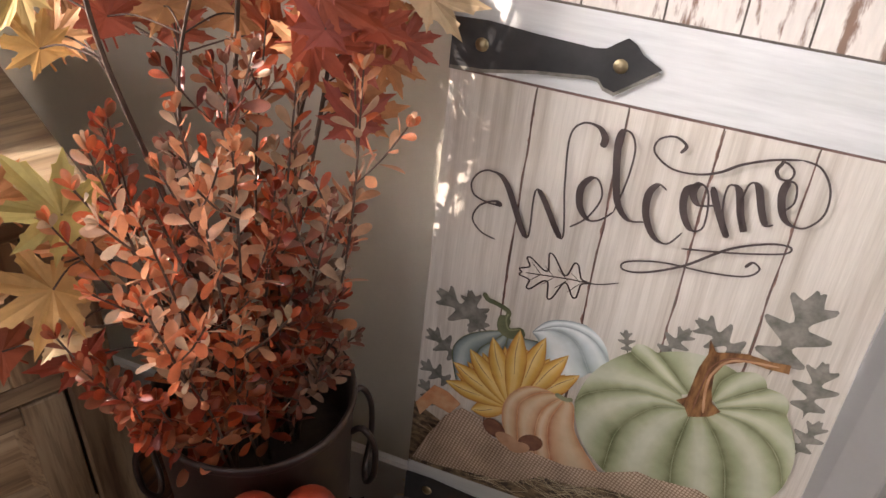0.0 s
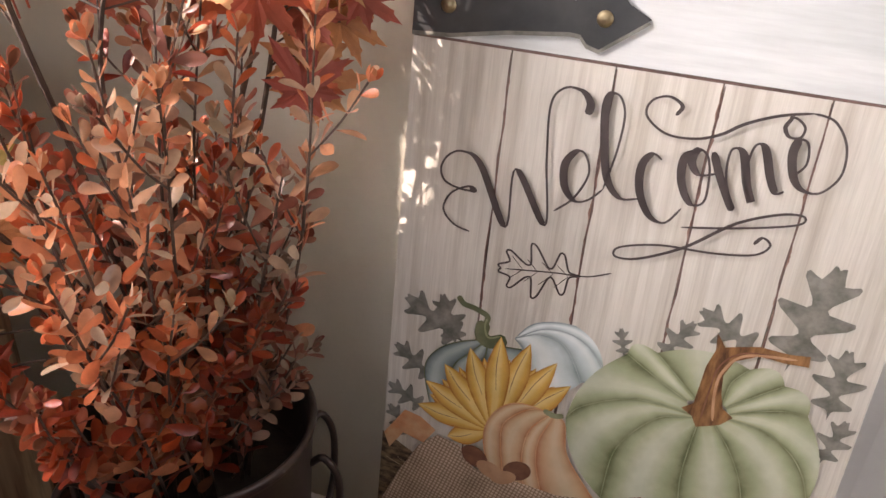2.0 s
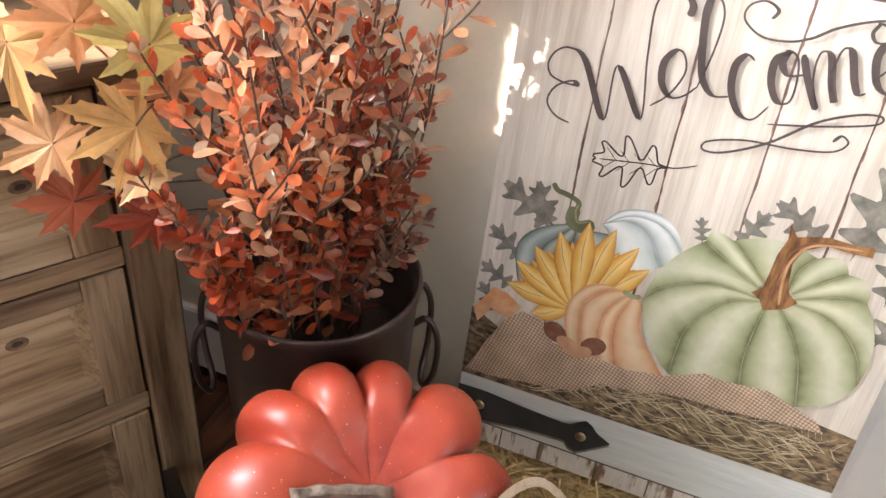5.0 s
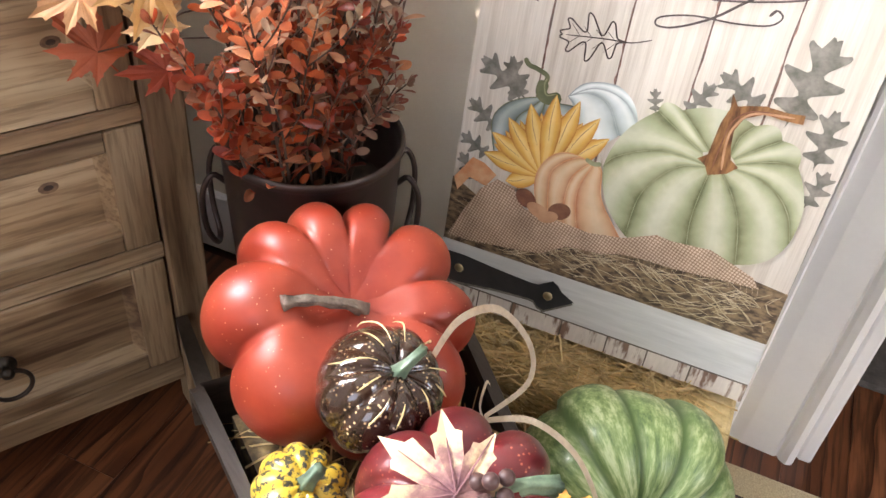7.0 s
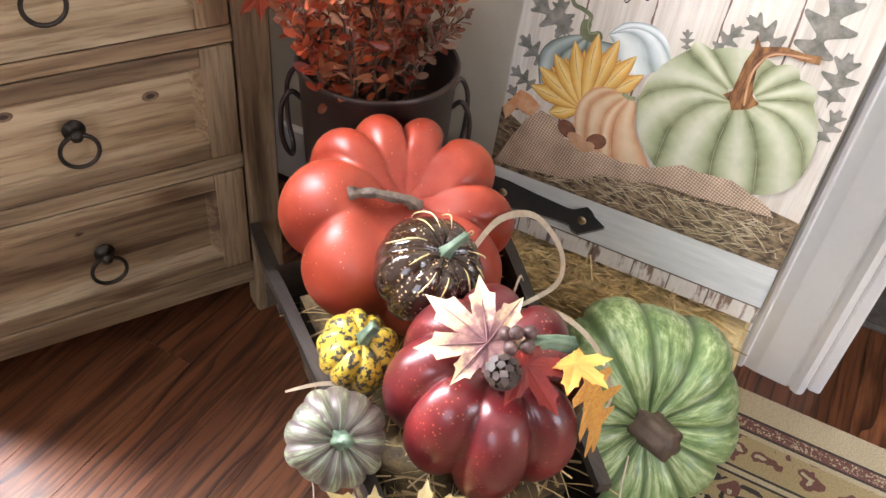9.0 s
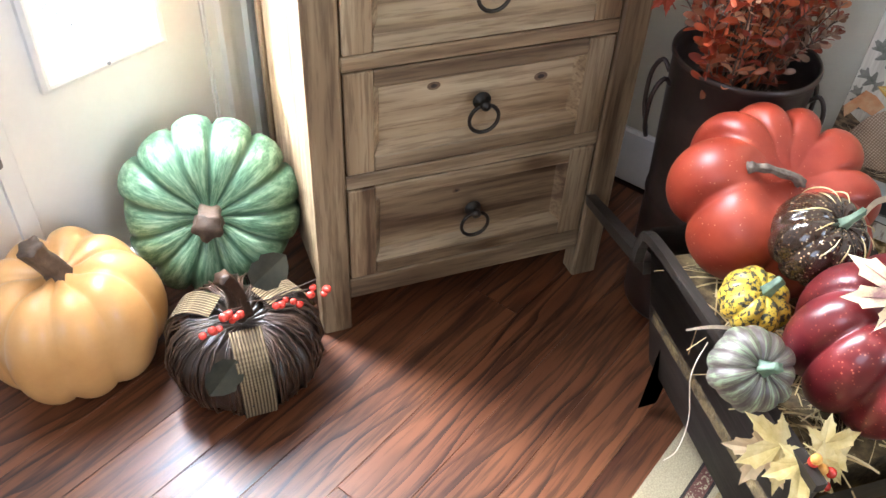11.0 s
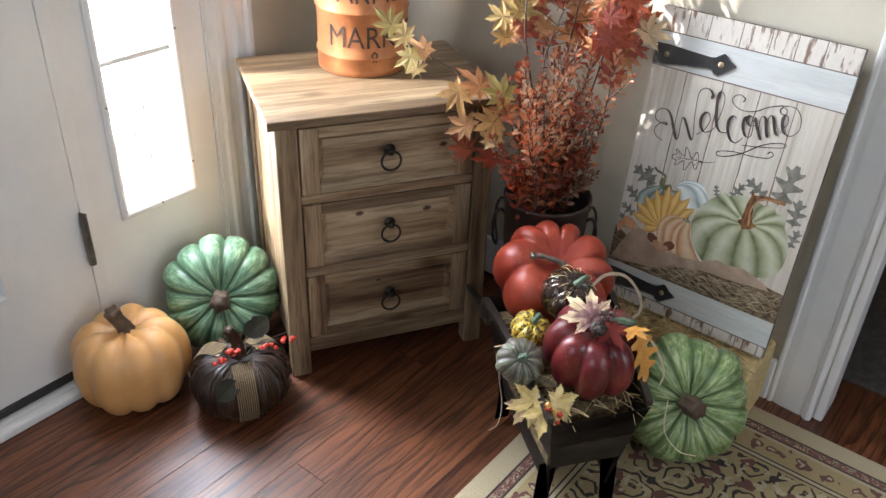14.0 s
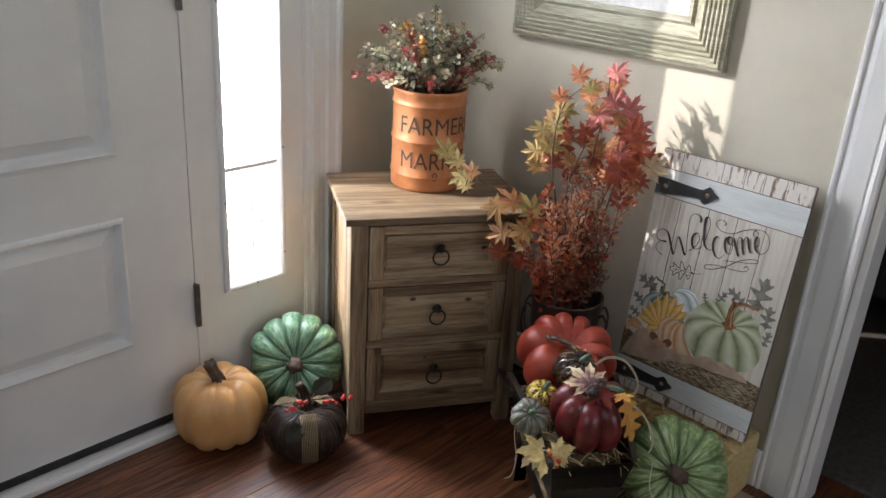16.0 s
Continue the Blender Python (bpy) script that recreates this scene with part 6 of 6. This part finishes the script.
# blush pumpkin
HUB = (0.150, 0.230)
drawn_squash([[HUB, (0.123, 0.233), (0.106, 0.225), (0.095, 0.206), (0.094, 0.184), (0.104, 0.150)], [HUB, (0.134, 0.231), (0.116, 0.218), (0.108, 0.198), (0.117, 0.145)], [HUB, (0.143, 0.224), (0.132, 0.208), (0.129, 0.181), (0.135, 0.145)], [HUB, (0.148, 0.222), (0.141, 0.200), (0.142, 0.176), (0.151, 0.145)], [HUB, (0.160, 0.224), (0.166, 0.195), (0.182, 0.172), (0.199, 0.152)]], W_BLUSH, (0.14, 0.19), (0, 1, 2, 3), P_RUST, 0.003)
stroke("printed_vine", [(0.141, 0.232), (0.150, 0.229), (0.158, 0.231)], 0.004, 0.006, P_SAGE, even=True)
flat("printed_burlap", [(0.005, 0.090), (0.018, 0.125), (0.036, 0.162), (0.052, 0.178), (0.072, 0.174), (0.088, 0.153), (0.105, 0.152), (0.137, 0.151), (0.164, 0.149), (0.200, 0.156), (0.233, 0.172), (0.248, 0.170), (0.289, 0.174), (0.311, 0.167), (0.337, 0.158), (0.346, 0.147), (0.320, 0.145), (0.290, 0.142), (0.261, 0.139), (0.224, 0.138), (0.202, 0.136), (0.182, 0.128), (0.144, 0.124), (0.117, 0.104), (0.085, 0.098), (0.056, 0.094), (0.031, 0.090)], P_BURLAP)
for k in range(70):
    t = k / 69
    a, b = (0.005 + 0.14 * t * 2, 0.090 + 0.026 * t * 2) if t < 0.5 else (0.145 + 0.2 * (t - 0.5) * 2, 0.124 + 0.022 * (t - 0.5) * 2)
    stroke("burlap_fringe", [(a, b + 0.004), (a + rnd.uniform(-0.004, 0.004), b - rnd.uniform(0.004, 0.010))], 0.0006, 0.001, P_BURLAP, n=2, even=True, step=0.000002)
for a, b, ra, rb, rot, m in ((0.088, 0.166, 0.013, 0.010, -35, P_NUT), (0.127, 0.163, 0.013, 0.010, 30, P_NUT), (0.104, 0.156, 0.014, 0.008, -20, P_TAN), (0.116, 0.152, 0.012, 0.007, 25, P_TAN)):
    flat("printed_acorn", ellipse(a, b, ra, rb, rot, 24), m)
# iron straps and rivets, painted on
STRAP = [(0.0, -0.020), (0.03, -0.0195), (0.07, -0.014), (0.115, -0.011), (0.122, -0.012), (0.127, -0.018), (0.136, -0.021), (0.143, -0.016), (0.15, -0.011), (0.168, 0.002), (0.152, 0.011), (0.146, 0.018), (0.139, 0.022), (0.131, 0.017), (0.124, 0.012), (0.115, 0.011), (0.07, 0.015), (0.03, 0.020), (0.0, 0.020)]
RIVET = plain("rivet_brass", (0.30, 0.24, 0.14), (0.42, 0.35, 0.22), 60, 0.35, 0.8)
for b0, tilt in ((0.546, 0.05), (0.048, 0.03)):
    flat("strap_shade", [(a, b0 + y - 0.003 + tilt * a) for a, y in STRAP], P_LEAF)
    st_ = flat("strap", [(a, b0 + y + tilt * a) for a, y in STRAP], P_BLACK, "black printed strap hinge")
    for a in (0.026, 0.137):
        o = part("rivet", lathe([(0.0058, 0.0), (0.0052, 0.0012), (0.0030, 0.0022), (0.0, 0.0026)], 18), RIVET, st_, smooth=True)
        o.location = (a, b0 + tilt * a, LAYER[0])
# lettering: the word in a looped pen script, then its flourishes
SCRIPT = {
    "letter_w": "60,378 46,382 37,393 42,407 55,415 59,412 48,412 36,416 32,426 37,437 48,442 63,434 88,388 90,436 118,396 112,447 109,488 117,502 130,502 137,494 136,486",
    "letter_e": "123,409 136,422 144,442 140,456 133,458 126,447 128,430 137,420 147,423 156,433",
    "letter_l": "156,433 161,463 162,489 157,502 150,503 148,491 152,464 158,441 169,429 182,431",
    "letter_c": "193,463 186,466 180,456 182,437 192,420 204,417 213,430",
    "letter_o": "218,475 208,468 209,450 218,435 227,438 227,456 223,471 216,475 213,466 220,457 233,461",
    "letter_m": "226,475 235,456 247,436 238,458 237,478 245,478 252,457 258,444 250,461 251,483 258,484 266,464 272,454 277,456",
    "letter_e_end": "278,466 286,477 284,491 278,493 276,482 281,466 289,459 300,460 309,474 307,494 296,509 282,512",
    "flourish": "282,512 262,507 242,498 228,488 212,482 192,482 177,492 178,503 189,508 199,503 196,496",
    "loop": "270,507 267,500 271,494 278,495 279,502 273,507 268,507",
    "underline": "216,416 256,424 291,434 294,441 278,439 251,426 221,401 191,385 174,383 176,391 204,399 241,401 269,406 278,415 272,420 267,414",
}
for nm, text in SCRIPT.items():
    pts = [tuple(int(q) / 1000 for q in p.split(",")) for p in text.split()]
    fine_ = nm in ("flourish", "loop", "underline")
    stroke("flourish" if fine_ else "letter", pts, 0.0017, 0.0030 if fine_ else 0.0062, P_INK, n=8)

# ---- canister with sprigs ----
TERRA = plain("rusty_orange_tin", (0.46, 0.17, 0.06), (0.56, 0.24, 0.10), 9, 0.42, 0.15, 0.08)
STENCIL = plain("dark_stencil_ink", (0.05, 0.032, 0.025), (0.09, 0.055, 0.04), 40, 0.6)
can = thing("canister", pose(0.022, 0.955, 0.63), "rust-orange tin canister with stencilled words on the chest", "canister")
prof = [(0.0, 0.0), (0.094, 0.0), (0.0965, 0.003), (0.097, 0.012)]
for z in (0.035, 0.128, 0.222):
    prof += [(0.0965, z), (0.0995, z + 0.004), (0.0995, z + 0.007), (0.0965, z + 0.011)]
prof += [(0.0965, 0.252), (0.0995, 0.256), (0.0995, 0.262), (0.097, 0.265), (0.093, 0.262), (0.092, 0.235), (0.0, 0.235)]
part("body", lathe(prof, 72), TERRA, can, smooth=True)
part("moss", lathe([(0.0, 0.250), (0.06, 0.246), (0.091, 0.236), (0.0, 0.2355)], 32), SOIL, can, "dark moss under the sprigs")


def stencil(word, z, size, turn):
    """A word in the built-in font, wrapped round the tin and cut by stencil bridges."""
    cu = bpy.data.curves.new("word", "FONT")
    cu.body, cu.size, cu.align_x, cu.resolution_u = word, size, "CENTER", 3
    tmp = bpy.data.objects.new("word", cu)
    scene.collection.objects.link(tmp)
    me = bpy.data.meshes.new_from_object(tmp.evaluated_get(bpy.context.evaluated_depsgraph_get()))
    bpy.data.objects.remove(tmp)
    bm = bmesh.new()
    bm.from_mesh(me)
    bpy.data.meshes.remove(me)
    for _ in range(2):
        bmesh.ops.subdivide_edges(bm, edges=[e for e in bm.edges if e.calc_length() > 0.008], cuts=1)
    bmesh.ops.triangulate(bm, faces=bm.faces[:])
    for v in bm.verts:
        a = radians(turn) + v.co.x / 0.0975
        v.co = Vector((0.0977 * math.cos(a), 0.0977 * math.sin(a), z + v.co.y * 1.15))
    return part("word", bm, STENCIL, can, "dark stencilled word")


stencil("FARMERS", 0.156, 0.056, -86)
stencil("MARKET", 0.064, 0.056, -88)
bm = bmesh.new()
for s in (-1, 1):
    add_tube(bm, spline([(0.0, 0, 0), (0.006 * s, 0, -0.008), (0.0, 0, -0.016), (-0.004 * s, 0, -0.022)], 5), 0.0015, 6)
o = part("emblem", bm, STENCIL, can, "small dark stencilled ornament")
o.matrix_local = pose(-0.002, -0.0975, 0.056)

SPRIG = [leafy("sprig_grey_green", (0.16, 0.18, 0.12), (0.36, 0.37, 0.27), (0.10, 0.12, 0.09), 0.45, 60), leafy("sprig_cream", (0.62, 0.57, 0.42), (0.50, 0.48, 0.34), (0.42, 0.40, 0.28), 0.45, 60),
         leafy("sprig_red", (0.32, 0.06, 0.07), (0.40, 0.12, 0.10), (0.24, 0.14, 0.10), 0.45, 60), leafy("sprig_orange", (0.52, 0.26, 0.05), (0.56, 0.36, 0.08), (0.40, 0.2, 0.06), 0.45, 60)]
DISC = [(0.0, 0.0), (0.22, 0.12), (0.38, 0.36), (0.40, 0.62), (0.26, 0.88), (0.0, 1.0)]


def sprig(k):
    r = random.Random(300 + k)
    a = k * 2.399
    t = ((k + 0.5) / 78) ** 0.5
    out = t * 0.165
    tip = Vector((-0.008 + out * math.cos(a) * 1.3, out * math.sin(a) * 0.95, 0.245 + 0.22 * math.cos(t * 1.3) + r.uniform(-0.03, 0.02)))
    base = Vector((0.05 * t * math.cos(a), 0.05 * t * math.sin(a), 0.238))
    path = spline([base, base.lerp(tip, 0.55) + Vector((0, 0, 0.03)), tip], 8)
    ob = part("sprig", tube(path, 0.0009, 5), BARK, can)
    bm = bmesh.new()
    for j in range(13):
        f = 0.3 + 0.7 * j / 12
        i = min(int(f * 15), 15)
        at, d = path[i], (path[min(i + 1, 16)] - path[i - 1]).normalized()
        o = d.orthogonal().normalized()
        o.rotate(Matrix.Rotation(j * 1.6 + r.uniform(-0.3, 0.3), 3, d))
        for sg in (-1, 1):
            way = (o * sg + d * 0.5).normalized()
            s = r.uniform(0.015, 0.022) * (1 - 0.3 * f)
            side_ = way.cross(Vector((r.uniform(-1, 1), r.uniform(-1, 1), 1))).normalized()
            rows = [[bm.verts.new(at + way * (y * s) + side_ * (q * x * s)) for q in (-1, 1)] for x, y in DISC]
            for p, q in zip(rows, rows[1:]):
                bm.faces.new((p[0], p[1], q[1], q[0]))
    part("foliage", bm, SPRIG[r.choice((0, 1, 0, 1, 0, 2, 1, 3))], ob)


for k in range(78):
    sprig(k)

# ---- rug ----
RUG, rnt, rp = nodes_of("woven_rug")
tc = rnt.nodes.new("ShaderNodeTexCoord")
sep = rnt.nodes.new("ShaderNodeSeparateXYZ")
rnt.links.new(tc.outputs["Object"], sep.inputs[0])


def rmath(op, a, b=None):
    n = rnt.nodes.new("ShaderNodeMath")
    n.operation = op
    for i, q in enumerate((a, b)):
        if q is None:
            continue
        if isinstance(q, (int, float)):
            n.inputs[i].default_value = q
        else:
            rnt.links.new(q, n.inputs[i])
    return n.outputs[0]


edge_d = rmath("MINIMUM", rmath("SUBTRACT", 0.768, sep.outputs["X"]), rmath("SUBTRACT", 0.226, sep.outputs["Y"]))
IVORY, RBROWN, DARKB, BEIGE = (0.46, 0.38, 0.24), (0.15, 0.055, 0.04), (0.03, 0.02, 0.016), (0.38, 0.29, 0.14)
rr_ = rnt.nodes.new("ShaderNodeValToRGB")
rr_.color_ramp.interpolation = "CONSTANT"
el = rr_.color_ramp.elements
bands = [(0.0, IVORY), (0.046, DARKB), (0.050, RBROWN), (0.070, DARKB), (0.073, IVORY), (0.079, BEIGE), (0.135, DARKB), (0.139, IVORY), (0.147, DARKB), (0.151, BEIGE)]
while len(el) < len(bands):
    el.new(0.5)
for e, (p, c) in zip(el, bands):
    e.position, e.color = p, (*c, 1)
rnt.links.new(edge_d, rr_.inputs["Fac"])
base = rr_.outputs["Color"]


def blobs(scale, size, seed_shift):
    mp = rnt.nodes.new("ShaderNodeMapping")
    mp.inputs["Location"].default_value = (seed_shift, seed_shift, 0)
    rnt.links.new(tc.outputs["Object"], mp.inputs["Vector"])
    nz = rnt.nodes.new("ShaderNodeTexNoise")
    nz.inputs["Scale"].default_value = scale * 1.5
    rnt.links.new(mp.outputs["Vector"], nz.inputs["Vector"])
    mxv = rnt.nodes.new("ShaderNodeMix")
    mxv.data_type = "VECTOR"
    mxv.inputs[0].default_value = 0.06
    rnt.links.new(mp.outputs["Vector"], mxv.inputs[4])
    rnt.links.new(nz.outputs["Color"], mxv.inputs[5])
    v = rnt.nodes.new("ShaderNodeTexVoronoi")
    v.voronoi_dimensions = "2D"
    v.inputs["Scale"].default_value, v.inputs["Randomness"].default_value = scale, 0.55
    rnt.links.new(mxv.outputs[1], v.inputs["Vector"])
    return rmath("LESS_THAN", v.outputs["Distance"], size), v.outputs["Distance"]


def band_mask(lo, hi):
    return rmath("MULTIPLY", rmath("GREATER_THAN", edge_d, lo), rmath("LESS_THAN", edge_d, hi))


m1, _ = blobs(75, 0.28, 0.3)
base = mix_of(rnt, base, IVORY, rmath("MULTIPLY", m1, band_mask(0.052, 0.068)))
m2, d2 = blobs(22, 0.30, 1.7)
base = mix_of(rnt, base, RBROWN, rmath("MULTIPLY", m2, band_mask(0.082, 0.133)))
m2b, _ = blobs(22, 0.13, 1.7)
base = mix_of(rnt, base, IVORY, rmath("MULTIPLY", m2b, band_mask(0.082, 0.133)))
m3, d3 = blobs(11, 0.34, 3.1)
ringed = rmath("MULTIPLY", rmath("GREATER_THAN", rmath("SINE", rmath("MULTIPLY", d3, 30.0)), 0.55), band_mask(0.16, 9.0))
base = mix_of(rnt, base, DARKB, ringed)
m4, _ = blobs(16, 0.22, 5.3)
base = mix_of(rnt, base, RBROWN, rmath("MULTIPLY", m4, band_mask(0.16, 9.0)))
m5, _ = blobs(26, 0.22, 8.3)
base = mix_of(rnt, base, IVORY, rmath("MULTIPLY", m5, band_mask(0.16, 9.0)))
pile = noise_of(rnt, coords(rnt), 420, 2)
tone = ramp_of(rnt, pile, [(0.3, (0.7, 0.7, 0.7)), (0.7, (1.12, 1.12, 1.12))])
rnt.links.new(mix_of(rnt, base, tone, 1.0, "MULTIPLY"), rp.inputs["Base Color"])
rp.inputs["Roughness"].default_value, rp.inputs["Sheen Weight"].default_value = 0.95, 0.2
bump_to(rnt, rp, pile, 0.6, 0.002)
rug = structure("rug", box((-0.9, -2.2, 0.0), (0.768, 0.226, 0.007), 0.003, 2), RUG, label="patterned wool rug with an ivory and brown border")

# ---- dim room beyond the doorway ----
GREYPILE = plain("grey_carpet", (0.07, 0.06, 0.052), (0.115, 0.10, 0.088), 60, 0.95, bump=0.8, fine=260)
structure("carpet", box((1.0, -1.6, 0.0), (3.0, 0.6, 0.012), 0.004), GREYPILE, label="dark grey carpet in the next room")
SOFA = plain("dark_grey_cloth", (0.035, 0.033, 0.032), (0.06, 0.056, 0.052), 40, 0.9, bump=0.5)
sofa = thing("sofa", ROOM @ pose(2.35, -0.55, 0.012), "dark grey cloth sofa in the dim next room", "sofa")
part("seat", box((-0.35, -0.8, 0.1), (0.4, 0.8, 0.42), 0.05, 3), SOFA, sofa)
part("backrest", box((0.25, -0.85, 0.1), (0.45, 0.85, 0.80), 0.06, 3), SOFA, sofa)
for y in (-0.9, 0.72):
    part("armrest", box((-0.35, y, 0.1), (0.42, y + 0.18, 0.58), 0.05, 3), SOFA, sofa)
for x in (-0.28, 0.34):
    for y in (-0.82, 0.74):
        part("foot", box((x, y, 0.0), (x + 0.05, y + 0.05, 0.1), 0.004), IRON, sofa)

# ---- floor strips, laid along the door wall ----
W_STRIP = 0.083
PLANKS = {}


def plank_data(ln):
    """The strip of one length, made once."""
    if ln not in PLANKS:
        ob = link_mesh("floor_plank", box((0, 0.0002, -0.011), (ln - 0.0005, W_STRIP - 0.0002, 0.0), 0.0006), OAK)
        PLANKS[ln] = ob.data
        bpy.data.objects.remove(ob)
    return PLANKS[ln]


rnd = random.Random(77)
v0 = 0.525 + 6 * W_STRIP
while v0 > -2.9:
    u0, end = -2.3, 3.0 if v0 < 0.4 else 0.8
    first = True
    while u0 < end - 0.01:
        ln = rnd.choice((0.4, 0.8, 1.2, 1.6)) if first else rnd.choice((1.1, 1.5, 2.0))
        ln = round(min(ln, end - u0), 1)
        first = False
        ob = new("floor_plank", plank_data(ln))
        ob.parent = floor
        ob.matrix_local = pose(u0, v0, 0.0)
        u0 += ln
    v0 -= W_STRIP
